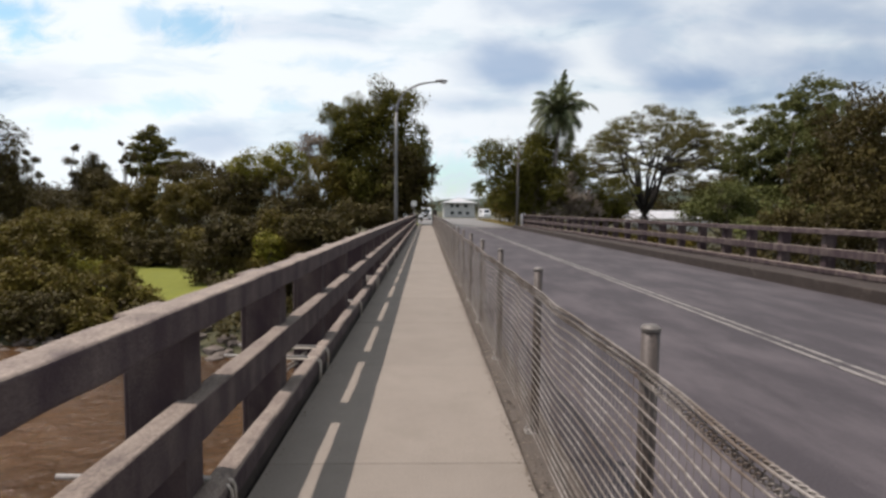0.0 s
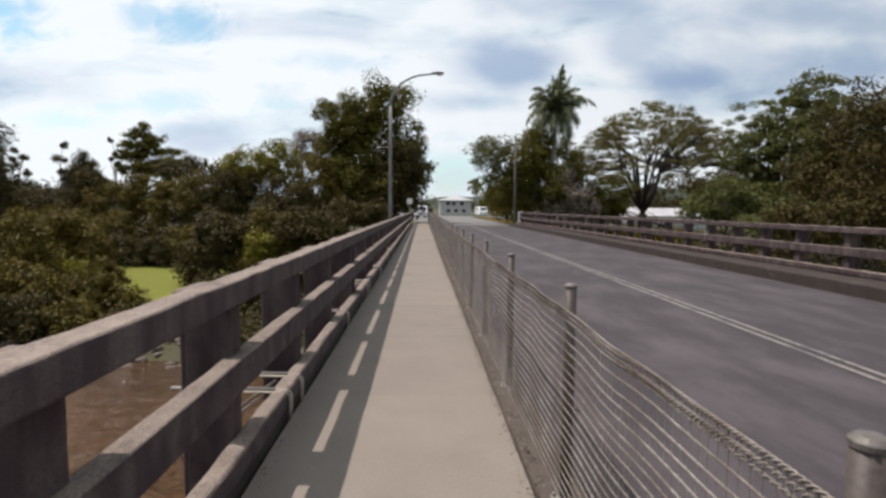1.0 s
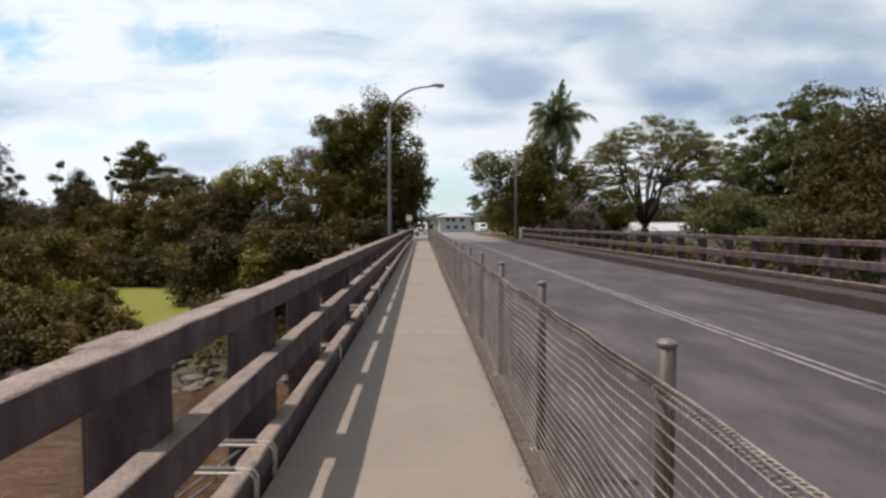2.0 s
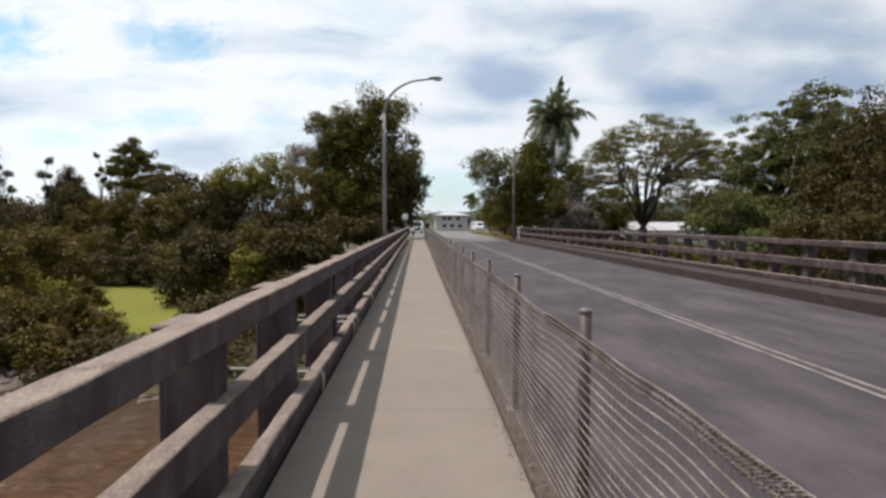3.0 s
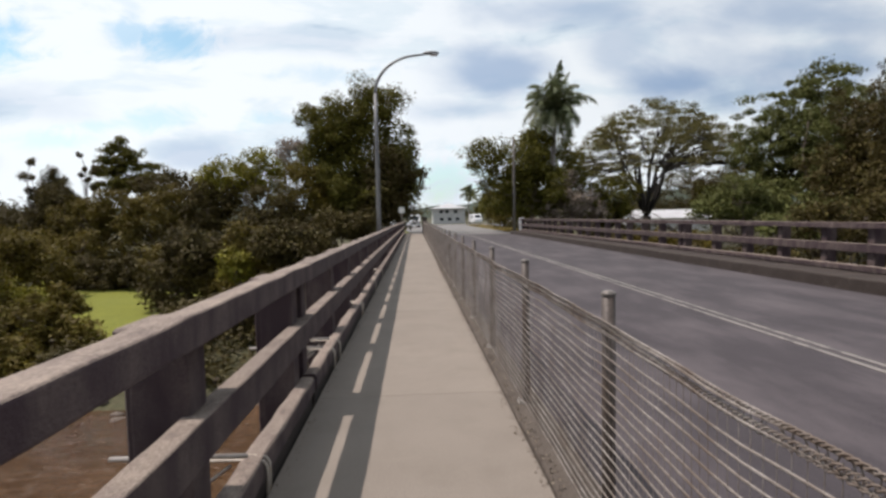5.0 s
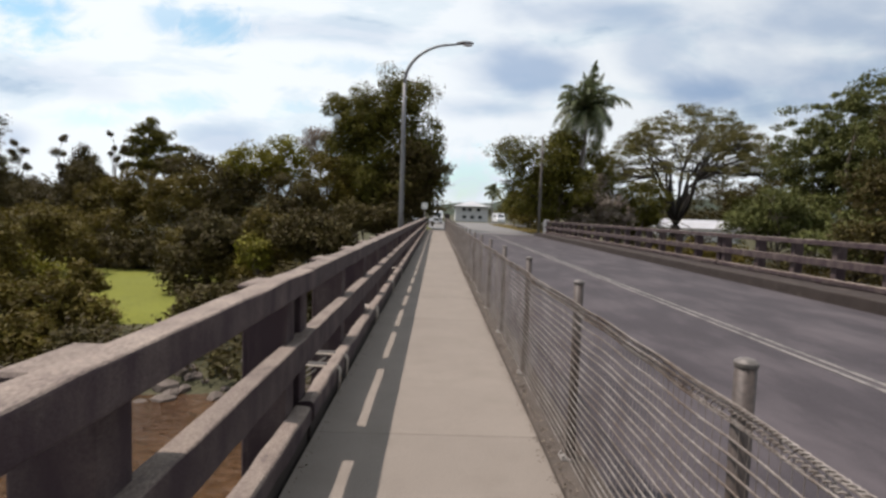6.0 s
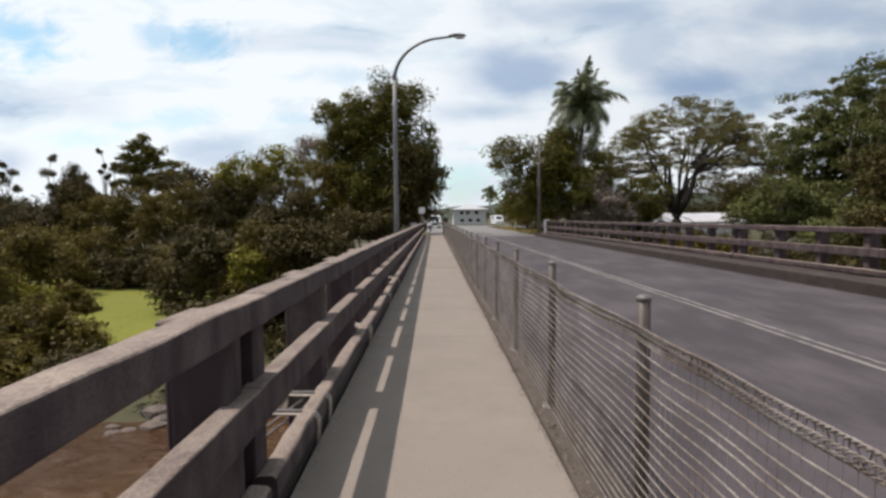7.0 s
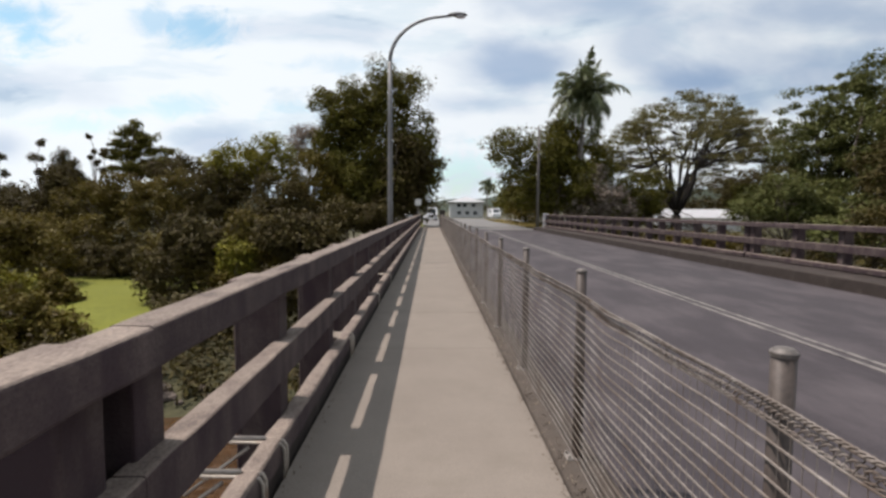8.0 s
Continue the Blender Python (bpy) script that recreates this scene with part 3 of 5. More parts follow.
def parapet(name, side, x_in, label, lift=0.0):
    """Post and two-rail concrete parapet; side -1 stands over the river on the footway's edge, +1 across the road. x_in is the inner face of its top rail."""
    root = thing(name, label, "parapet", group="bridge parapets", kind="structure", at=(x_in, 0, lift))
    s = side
    xa, xb = sorted((s * 0.128, s * 0.40))
    ca, cb = sorted((s * 0.15, s * 0.50))

    def post_mesh(block):
        b = bmesh.new()
        box(b, xa, xb, 0, 0.21, -0.25, 1.140, 0.012, 2)
        if block:
            box(b, *sorted((s * 0.30, s * 0.47)), 0.08, 0.42, -0.25, 1.139, 0.012, 1)
            box(b, ca, cb, 0.06, 0.46, 1.141, 1.182, 0.014, 1)
        bmesh.ops.recalc_face_normals(b, faces=b.faces)
        me = bpy.data.meshes.new("post")
        b.to_mesh(me)
        b.free()
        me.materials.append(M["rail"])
        return me

    plain_post = post_mesh(False)
    post_me = post_mesh(True) if s < 0 else plain_post
    for ja, jb in zip(JOINTS, JOINTS[1:]):
        span = jb - ja - 0.0006
        seed = ja * 1.3 + s
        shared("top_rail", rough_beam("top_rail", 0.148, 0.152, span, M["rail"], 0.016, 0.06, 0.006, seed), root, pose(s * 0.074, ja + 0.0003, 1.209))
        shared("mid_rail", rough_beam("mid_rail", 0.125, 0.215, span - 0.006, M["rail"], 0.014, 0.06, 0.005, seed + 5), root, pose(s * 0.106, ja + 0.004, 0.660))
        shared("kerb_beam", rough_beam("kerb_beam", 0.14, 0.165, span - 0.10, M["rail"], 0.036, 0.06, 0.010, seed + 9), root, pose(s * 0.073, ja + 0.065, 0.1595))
        # base coloured dark in place of the shaded gap below the kerb beam
        shared("kerb_base", rough_beam("kerb_base", 0.12, 0.30, span - 0.10, M["grime_shade"], 0.02, 0.12, 0.006, seed + 13), root, pose(s * 0.090, ja + 0.065, -0.074))
        for at in POSTS_AT:
            py = ja + at
            jit = 0.012 * noise.noise(Vector((py, s, 2)))
            shared("post", plain_post if at < 0.2 else post_me, root, pose(0, py + jit, 0))
    return root


left_parapet = parapet("parapet_river_side", -1, -1.195, "weathered concrete post and rail parapet beside the footway")
right_parapet = parapet("parapet_road_side", 1, 10.5, "weathered concrete post and rail parapet across the road", 0.045)
# kerb and ledge before the road-side parapet
me = rough_beam("road_kerb", 1.05, 0.36, BRIDGE_END - Y0 + 20, M["grime_shade"], 0.03, 0.2, 0.014, 3.0)
rk = new("road_kerb", me)
rk.matrix_basis = pose(9.99, Y0 - 20, -0.06)
tagged(rk, "stained raised concrete kerb beside the road", "kerb", kind="structure")
# white end post of the road-side parapet
bm = bmesh.new()
box(bm, 10.42, 10.92, BRIDGE_END + 0.01, BRIDGE_END + 0.30, -0.3, 1.42, 0.03, 2)
tagged(part("end_post", bm, M["white"]), "white painted concrete post ending the parapet", "post", kind="structure")
# pillar where the fence ends
bm = bmesh.new()
box(bm, 0.58, 1.12, WALK_END + 0.1, WALK_END + 0.55, -0.3, 1.7, 0.03, 2)
tagged(part("end_pillar", bm, M["grime_shade"]), "dark weathered concrete pillar ending the mesh fence", "pillar", kind="structure")

# wire straps and rods round the kerb beam
def strap(y, rods):
    root = thing("pipe_strap", "bent steel strap and rods round the parapet kerb" if rods else "bent steel strap round the parapet kerb", "bracket", group="pipe straps", at=(-1.2, y, 0))
    loop = [(-0.34, 0, 0.24), (-0.05, 0, 0.232), (0.005, 0, 0.222), (0.022, 0, 0.19), (0.024, 0, 0.10), (0.02, 0, 0.012)]
    shared("strap", tubes_mesh("strap", [(loop, 0.0105)], M["rust"], 6), root)
    shared("strap", tubes_mesh("strap", [([(p[0], 0.05, p[2] + 0.004) for p in loop], 0.0105)], M["rust"], 6), root)
    if rods:
        shared("rod", tubes_mesh("rod", [([(-0.92, 0.03, 0.262), (-0.1, 0.02, 0.252)], 0.016)], M["galv"], 8), root)
        shared("brace", tubes_mesh("brace", [([(-0.6, 0.0, -0.1), (-0.2, 0.01, 0.2)], 0.012)], M["rust"], 6), root)
    return root


for yy, rods in ((2.36, 1), (4.74, 1), (5.14, 1), (8.05, 1), (10.75, 1), (11.17, 1), (13.90, 0), (14.05, 0), (17.1, 0), (19.8, 0)):
    strap(yy, rods)


# ---- mesh fence ----
S_POST, X_F, Y_A = 1.974, 0.70, 1.5
fence = thing("mesh_fence", "sagging wire mesh fence on round steel posts", "fence", at=(X_F, 0, 0))
post_tube = tubes_mesh("post", [([(0, 0, 0.0), (0, 0, 0.6), (0, 0, 1.285)], 0.0335)], M["post"], 14)
cap_me = mesh_from("cap", *(lambda q: q)(tube_data([(0, 0, 1.274), (0, 0, 1.286), (0, 0, 1.289), (0, 0, 1.297), (0, 0, 1.301)], [0.036, 0.037, 0.035, 0.025, 0.010], 22)), M["cap"], smooth=False)
bm = bmesh.new()
box(bm, -0.075, 0.0, -0.05, 0.05, 0.03, 0.046, 0.004)
for dx, dy in ((-0.058, -0.034), (-0.058, 0.034)):
    r = bmesh.ops.create_cone(bm, cap_ends=True, segments=6, radius1=0.012, radius2=0.011, depth=0.02)
    for v in r["verts"]:
        v.co += Vector((dx, dy, 0.054))
bmesh.ops.recalc_face_normals(bm, faces=bm.faces)
plate_me = bpy.data.meshes.new("base_plate")
bm.to_mesh(plate_me)
bm.free()
plate_me.materials.append(M["galv"])


def mesh_panel_data(seed):
    """Horizontal line wires, thin uprights and the twisted top edge of one bay."""
    rng = random.Random(seed)
    specs, up, roll = [], [], []
    n_line, segs = 20, 12
    slack = [rng.uniform(-0.004, 0.009) for _ in range(n_line + 1)]
    bulge = [rng.uniform(-0.05, 0.05) for _ in range(4)]

    def off(u, k):
        w = math.sin(math.pi * u)
        return Vector((w * (0.012 * math.sin(2.2 * u * math.pi + bulge[0] * 40) + bulge[1] * 0.22) * (0.35 + k / n_line), 0,
                       -w * slack[k] * (0.4 + 1.2 * k / n_line) + 0.008 * w * math.sin(5 * math.pi * u + bulge[2] * 60) * (k / n_line)))

    for k in range(n_line + 1):
        z = 0.065 + (1.145 - 0.065) * k / n_line
        specs.append(([Vector((0, S_POST * i / segs, z)) + off(i / segs, k) for i in range(segs + 1)], 0.0048 if k < n_line else 0.0052))
    for i in range(1, 40):
        u = i / 40
        up.append(([Vector((0, S_POST * u, 0.065 + 1.065 * j / 3)) + off(u, int(n_line * j / 3)) for j in range(4)], 0.0015))
    # two-ply twists: a taut upper strand, a slacker lower one, and loose loops between
    for z, sag, turns, r, w in ((1.150, 0.004, 44, 0.0062, 0.0036), (1.128, rng.uniform(0.012, 0.03), 40, 0.0068, 0.0034), (1.100, 0.008, 34, 0.004, 0.0028)):
        for ph in (0, math.pi):
            pts = []
            for i in range(turns * 5 + 1):
                u = i / (turns * 5)
                a = 2 * math.pi * turns * u + ph
                pts.append(Vector((r * math.cos(a), S_POST * u, z - sag * math.sin(math.pi * u) + r * math.sin(a))) + off(u, n_line) * 0.5)
            roll.append((pts, w))
    for i in range(60):
        u = (i + rng.uniform(0.1, 0.9)) / 60
        c = Vector((0, S_POST * u, 1.126 - 0.01 * math.sin(math.pi * u))) + off(u, n_line) * 0.5
        dy = rng.uniform(-0.018, 0.018)
        roll.append(([c + Vector((0.008, -dy, 0.024)), c + Vector((0.012, 0, rng.uniform(-0.006, 0.006))), c + Vector((-0.004, dy, -0.026))], 0.0027))
    singles = [tubes_mesh("line_wire", [sp], M["wire"], 5, False) for sp in specs]
    return (singles, tubes_mesh("line_netting", specs, M["wire"], 5, False), tubes_mesh("netting", up, M["wire"], 3, False), tubes_mesh("top_roll", roll, M["wire"], 4, False))


panels = [mesh_panel_data(s) for s in (3, 11, 23, 42, 57)]
n_bays = 31
for i in range(-2, n_bays - 1):
    yy = Y_A + S_POST * i
    if yy > WALK_END:
        break
    lean = 0.6 * noise.noise(Vector((yy * 0.9, 4, 1)))
    p = shared("post", post_tube, fence, pose(0, yy, 0, 0, lean * 0.6, 0))
    shared("cap", cap_me, p, None, "pale domed cap")
    shared("base_plate", plate_me, p, None, "bolted base plate")
    if yy + S_POST < WALK_END + 0.5:
        singles, a, b2, c = panels[(i * 3 + 7) % 5]
        if 0 <= i < 15:
            for w_me in singles:
                shared("line_wire", w_me, fence, pose(-0.034, yy, 0))
        else:
            tagged(shared("line_netting", a, fence, pose(-0.034, yy, 0)), kind="stuff")
        tagged(shared("netting", b2, fence, pose(-0.034, yy, 0)), kind="stuff")
        shared("top_roll", c, fence, pose(-0.034, yy, 0), "twisted wire top edge")


# ---- street lamp ----
lamp = thing("street_lamp", "tall galvanised street lamp with a curved arm beside the parapet", "street lamp", at=(-1.59, 25.1, 0))
col_pts = [(0, 0, -0.8), (0, 0, 2), (0, 0, 4.5), (0, 0, 6.35)]
shared("column", tubes_mesh("column", [(col_pts, [0.092, 0.084, 0.072, 0.064])], M["lamp"], 12), lamp)
arm = [(0, 0, 6.30)]
for i in range(1, 15):
    a = i / 14
    th = radians(86 * a)
    arm.append((1.72 * (1 - math.cos(th)), 0, 6.35 + 1.40 * math.sin(th)))
arm.append((1.95, 0, 7.79))
shared("arm", tubes_mesh("arm", [(arm, [0.063 - 0.024 * i / 15 for i in range(16)])], M["lamp"], 10), lamp)
bm = bmesh.new()
bmesh.ops.create_uvsphere(bm, u_segments=18, v_segments=10, radius=1.0)
for v in bm.verts:
    t = (v.co.x + 1) / 2
    v.co = Vector((2.13 + v.co.x * 0.31, v.co.y * (0.09 + 0.06 * t), 7.82 + v.co.z * (0.075 if v.co.z > 0 else 0.06)))
head = part("head", bm, M["head"], lamp, "dark lamp head", True)
bm = bmesh.new()
bmesh.ops.create_uvsphere(bm, u_segments=14, v_segments=8, radius=1.0)
for v in bm.verts:
    v.co = Vector((2.22 + v.co.x * 0.17, v.co.y * 0.11, 7.765 + v.co.z * 0.055))
part("bowl", bm, M["glass"], head, "clear lamp bowl", True)
bm = bmesh.new()
box(bm, -0.35, 0.35, -0.35, 0.35, -0.9, -0.55, 0.02)
part("bracket", bm, M["rail"], lamp, "concrete bracket")

# utility pole past the bridge end
pole = thing("utility_pole", "weathered timber utility pole on the verge", "utility pole", at=(10.55, 61.5, -0.4))
shared("shaft", tubes_mesh("shaft", [([(0, 0, -0.4), (0, 0, 5), (0, 0, 10.4)], [0.17, 0.15, 0.12])], M["pole"], 12), pole)

# small road sign by the footway end
sg = thing("road_sign", "small pale square road sign on a steel post", "road sign", at=(-1.52, 59.3, -0.3))
shared("post", tubes_mesh("post", [([(0, 0, -0.3), (0, 0, 3.0)], 0.03)], M["galv"], 8), sg)
bm = bmesh.new()
box(bm, -0.3, 0.3, -0.045, -0.035, 2.45, 3.05, 0.004)
part("plate", bm, M["sign"], sg)


# ---- vegetation ----
def leaf_cloud(name, clumps, per, size, mat, seed, flat=0.75, droop=0.0):
    """Leaves scattered about clump centres (x, y, z, r): folded diamond blades, densest on each clump's shell."""
    rng = np.random.default_rng(seed)
    c = np.array([q[:3] for q in clumps])
    r = np.array([q[3] for q in clumps])
    n = len(c) * per
    idx = np.repeat(np.arange(len(c)), per)
    d = rng.normal(size=(n, 3))
    d /= np.linalg.norm(d, axis=1, keepdims=True)
    rad = r[idx] * rng.uniform(0.25, 1.0, n) ** 0.5
    lump = 1 + 0.3 * np.sin(d[:, 0] * 4 + idx) * np.cos(d[:, 1] * 5 + idx * 1.7)
    pos = c[idx] + d * (rad * lump)[:, None] * np.array([1, 1, flat])
    # blade axes: outward, tilted up
    nrm = d * 0.6 + np.array([0, 0, 0.7]) + rng.normal(size=(n, 3)) * 0.55
    nrm /= np.linalg.norm(nrm, axis=1, keepdims=True)
    a = np.cross(nrm, rng.normal(size=(n, 3)))
    a /= np.linalg.norm(a, axis=1, keepdims=True)
    b = np.cross(nrm, a)
    ln = size * rng.uniform(0.6, 1.35, n)[:, None]
    wd = ln * rng.uniform(0.32, 0.5, n)[:, None]
    tip = pos + a * ln * 0.5 - np.array([0, 0, 1]) * droop * ln
    base = pos - a * ln * 0.5
    v = np.stack([base, pos + b * wd * 0.5 + nrm * wd * 0.12, tip, pos - b * wd * 0.5 + nrm * wd * 0.12], 1).reshape(-1, 3)
    me = bpy.data.meshes.new(name)
    me.vertices.add(n * 4)
    me.vertices.foreach_set("co", v.astype(np.float32).ravel())
    me.loops.add(n * 4)
    me.loops.foreach_set("vertex_index", np.arange(n * 4, dtype=np.int32))
    me.polygons.add(n)
    me.polygons.foreach_set("loop_start", np.arange(0, n * 4, 4, dtype=np.int32))
    me.update(calc_edges=True)
    me.validate()
    me.materials.append(mat)
    return me


def crown_clumps(lobes, count, r0, r1, rng, shell=0.55):
    """Clump spheres spread through the ellipsoid lobes (x, y, z, rx, ry, rz), mostly near their skins."""
    vol = [lx * 0 + a * b * c for lx, _, _, a, b, c in lobes]
    tot = sum(vol)
    out = []
    for (x, y, z, a, b, c), w in zip(lobes, vol):
        for _ in range(max(2, int(count * w / tot))):
            d = Vector((rng.gauss(0, 1), rng.gauss(0, 1), rng.gauss(0, 1))).normalized()
            k = rng.uniform(shell, 1.0) * (1 + 0.22 * noise.noise(d * 2.3 + Vector((x, y, z))))
            out.append((x + d.x * a * k, y + d.y * b * k, z + d.z * c * k, rng.uniform(r0, r1)))
    return out


def limb(a, b, r0, r1, rng, bend=0.12, n=5):
    a, b = Vector(a), Vector(b)
    ln = (b - a).length
    side = Vector((rng.uniform(-1, 1), rng.uniform(-1, 1), rng.uniform(-0.2, 0.8))) * bend * ln
    pts = [a.lerp(b, i / n) + side * math.sin(math.pi * i / n) + Vector((rng.uniform(-1, 1), rng.uniform(-1, 1), 0)) * 0.02 * ln * (0 < i < n) for i in range(n + 1)]
    return pts, [r0 + (r1 - r0) * i / n for i in range(n + 1)]


def tree(x, y, lobes, label, mat, seed, name="tree", count=120, per=60, size=0.4, r=(0.6, 1.3), trunk_r=0.25, fork=0.35, limbs=9, shell=0.55, flat=0.75, z0=None, group="", lean=(0, 0)):
    """A tree rooted at (x, y): tapered trunk, limbs reaching into the lobes and a crown of leaf clumps. Lobes are relative to the root."""
    rng = random.Random(seed)
    base = ground_z(x, y) if z0 is None else z0
    root = thing(name, label, "shrub" if name == "shrub" else "tree", group=group, at=(x, y, base))
    top = max(l[2] + l[5] for l in lobes)
    fk_p = Vector((lean[0], lean[1], top * fork))
    specs = [limb((0, 0, -0.5), fk_p, trunk_r, trunk_r * 0.72, rng, 0.04)]
    clumps = crown_clumps(lobes, count, r[0], r[1], rng, shell)
    ends = rng.sample(clumps, min(limbs, len(clumps)))
    for e in ends:
        start = Vector((0, 0, 0)).lerp(fk_p, rng.uniform(0.75, 1.0))
        pts, rr = limb(start, e[:3], trunk_r * 0.5, trunk_r * 0.1, rng)
        specs.append((pts, rr))
        m = pts[3]
        for _ in range(2):
            e2 = min(rng.sample(clumps, min(10, len(clumps))), key=lambda q: (Vector(q[:3]) - m).length)
            specs.append(limb(m, e2[:3], trunk_r * 0.22, trunk_r * 0.05, rng, 0.1, 4))
    shared("trunk", tubes_mesh("trunk", specs, M["bark"], 7), root)
    shared("crown", leaf_cloud("crown", clumps, per, size, LEAF[mat], seed, flat), root)
    return root


g = ground_z(-6.6, 66)
tree(-6.6, 66, [(2.2, -0.9, 13.7 - g, 3.1, 2.8, 4.7), (-1.2, -0.9, 11.5 - g, 3.9, 3.5, 4.3), (-4.3, -0.9, 13.2 - g, 2.6, 2.3, 2), (-3.7, -0.9, 10.2 - g, 2.5, 2.2, 2.8), (4.3, -0.9, 7.8 - g, 3.2, 2.9, 4.7), (0, -0.9, 5 - g, 5.6, 5, 4.3), (-3.7, -0.9, 6.2 - g, 3.1, 2.8, 4.3)],
     "tall dense broadleaf tree with dark green crown beside the footway", "green", 100, count=560, per=165, size=0.32, r=(0.75, 1.5), trunk_r=0.5, shell=0.35)
g = ground_z(-2.1, 70)
tree(-2.1, 70, [(0.5, -0.3, 6.5 - g, 2.7, 2.4, 3), (0.9, -0.3, 3.2 - g, 1.5, 1.3, 2.7), (-2, -0.3, 3.9 - g, 4, 3.6, 3)],
     "dark broadleaf tree shading the footway end", "dark", 101, count=110, per=70, size=0.5, r=(0.8, 1.5), trunk_r=0.35)
g = ground_z(-12.0, 62)
tree(-12.0, 62, [(0, 0.3, 4.2 - g, 2.6, 2.3, 3.5), (1.7, 0.3, 1.8 - g, 2.9, 2.6, 2.3)],
     "olive broadleaf tree on the river bank", "olive", 102, count=90, per=105, size=0.32, r=(0.6, 1.2), trunk_r=0.22)
g = ground_z(-17.8, 64)
tree(-17.8, 64, [(0.6, 0.9, 7.5 - g, 3, 2.7, 2.1), (-2.4, 0.9, 6.6 - g, 2.7, 2.4, 2.1), (2.4, 0.9, 5.4 - g, 2.1, 1.9, 2.7), (-4.2, 0.9, 6 - g, 2.4, 2.2, 2.1)],
     "spreading yellow green broadleaf tree with gaps in its crown", "yellow", 103, count=120, per=100, size=0.34, r=(0.6, 1.3), trunk_r=0.28)
g = ground_z(-17.0, 80)
tree(-17.0, 80, [(0.4, -0.6, 10.6 - g, 2.8, 2.4, 2.2)],
     "pale dry tree with bare twigs", "dry", 104, count=70, per=60, size=0.35, r=(0.6, 1.2), trunk_r=0.2)
g = ground_z(-55.3, 108)
tree(-55.3, 108, [(0.7, 0, 17.2 - g, 1.9, 1.9, 1.2), (-0.6, 0, 15.6 - g, 2.7, 2.6, 1.2), (2.6, 0, 14.6 - g, 2.8, 2.6, 1.1), (-2.4, 0, 13.6 - g, 2.6, 2.4, 1.3), (1.0, 0, 13.2 - g, 3.0, 3.0, 1.4), (4.6, 0, 12.3 - g, 3.4, 3.0, 0.9), (-1.2, 0, 11.4 - g, 3.8, 3.4, 1.3), (5.4, 0, 10.3 - g, 4.0, 3.6, 1.0), (1.3, 0, 9.0 - g, 5.6, 5.0, 1.6), (6.2, 0, 8.2 - g, 3.3, 3.0, 0.9)],
     "tall layered broadleaf tree with open crown", "green", 105, count=380, per=60, size=0.46, r=(0.55, 1.15), trunk_r=0.4, limbs=16, flat=0.6, shell=0.25)


def tufted_tree(x, y, tufts, label, seed):
    """Thin stems that each end in a dense ball of leaves; tufts are (x, height, radius) in the world."""
    rng = random.Random(seed)
    base = ground_z(x, y)
    root = thing("tree", label, "tree", at=(x, y, base))
    fork = Vector((0, 0, min(t[1] for t in tufts) - base - 2.5))
    specs, clumps = [limb((0, 0, -0.5), fork, 0.13, 0.09, rng, 0.04)], []
    for tx, tz, tr in tufts:
        e = Vector((tx - x, rng.uniform(-0.8, 0.8), tz - base))
        specs.append(limb(fork, e, 0.07, 0.03, rng, 0.10))
        for _ in range(9):
            d = Vector((rng.gauss(0, 1), rng.gauss(0, 1), rng.gauss(0, 1))).normalized() * tr * rng.uniform(0.2, 0.6)
            clumps.append((e.x + d.x, e.y + d.y, e.z + d.z, tr * 0.5))
    shared("trunk", tubes_mesh("trunk", specs, M["bark"], 6), root)
    shared("crown", leaf_cloud("crown", clumps, 60, 0.26, LEAF["dark"], seed, 0.9), root)
    return root


tufted_tree(-51.8, 79, [(-51.0, 10.2, 0.75), (-52.5, 8.3, 1.15), (-51.0, 8.1, 0.45), (-52.3, 6.5, 0.75), (-51.5, 5.6, 0.8)], "thin tree with tufted ball-like crowns", 106)
tufted_tree(-41.9, 75, [(-42.2, 10.6, 0.5), (-42.1, 8.7, 0.4), (-42.8, 8.0, 0.42), (-41.5, 7.3, 0.6), (-40.6, 8.6, 0.7), (-41.0, 6.3, 0.7)], "thin tree with small leafy tufts", 107)
tufted_tree(-62.3, 85, [(-62.5, 10.0, 0.7), (-61.7, 9.0, 0.9), (-62.4, 7.6, 1.0), (-61.3, 6.6, 0.8), (-63.2, 8.6, 0.8)], "thin tree with clustered leafy tufts", 108)
g = ground_z(-51.9, 84)
tree(-51.9, 84, [(0, -0.3, 8.9 - g, 0.9, 0.9, 1.3), (0.1, -0.3, 7.6 - g, 1.7, 1.6, 1.5), (0.5, -0.3, 5.9 - g, 2.7, 2.5, 1.9), (0.2, -0.3, 4.0 - g, 3.3, 3.0, 2.2)],
     "dense conical dark tree", "dark", 158, count=320, per=70, size=0.36, r=(0.5, 0.9), trunk_r=0.25, shell=0.2, flat=0.95)
g = ground_z(-40.6, 66)
tree(-40.6, 66, [(0.2, 0, 4.6 - g, 1.8, 1.7, 2.4), (-0.4, 0, 1.6 - g, 2.6, 2.3, 2.6), (0.3, 0, -1.6 - g, 2.4, 2.2, 2.4)],
     "tall narrow dark tree behind the lawn", "dark", 159, count=190, per=75, size=0.36, r=(0.5, 1.0), trunk_r=0.22, shell=0.3)
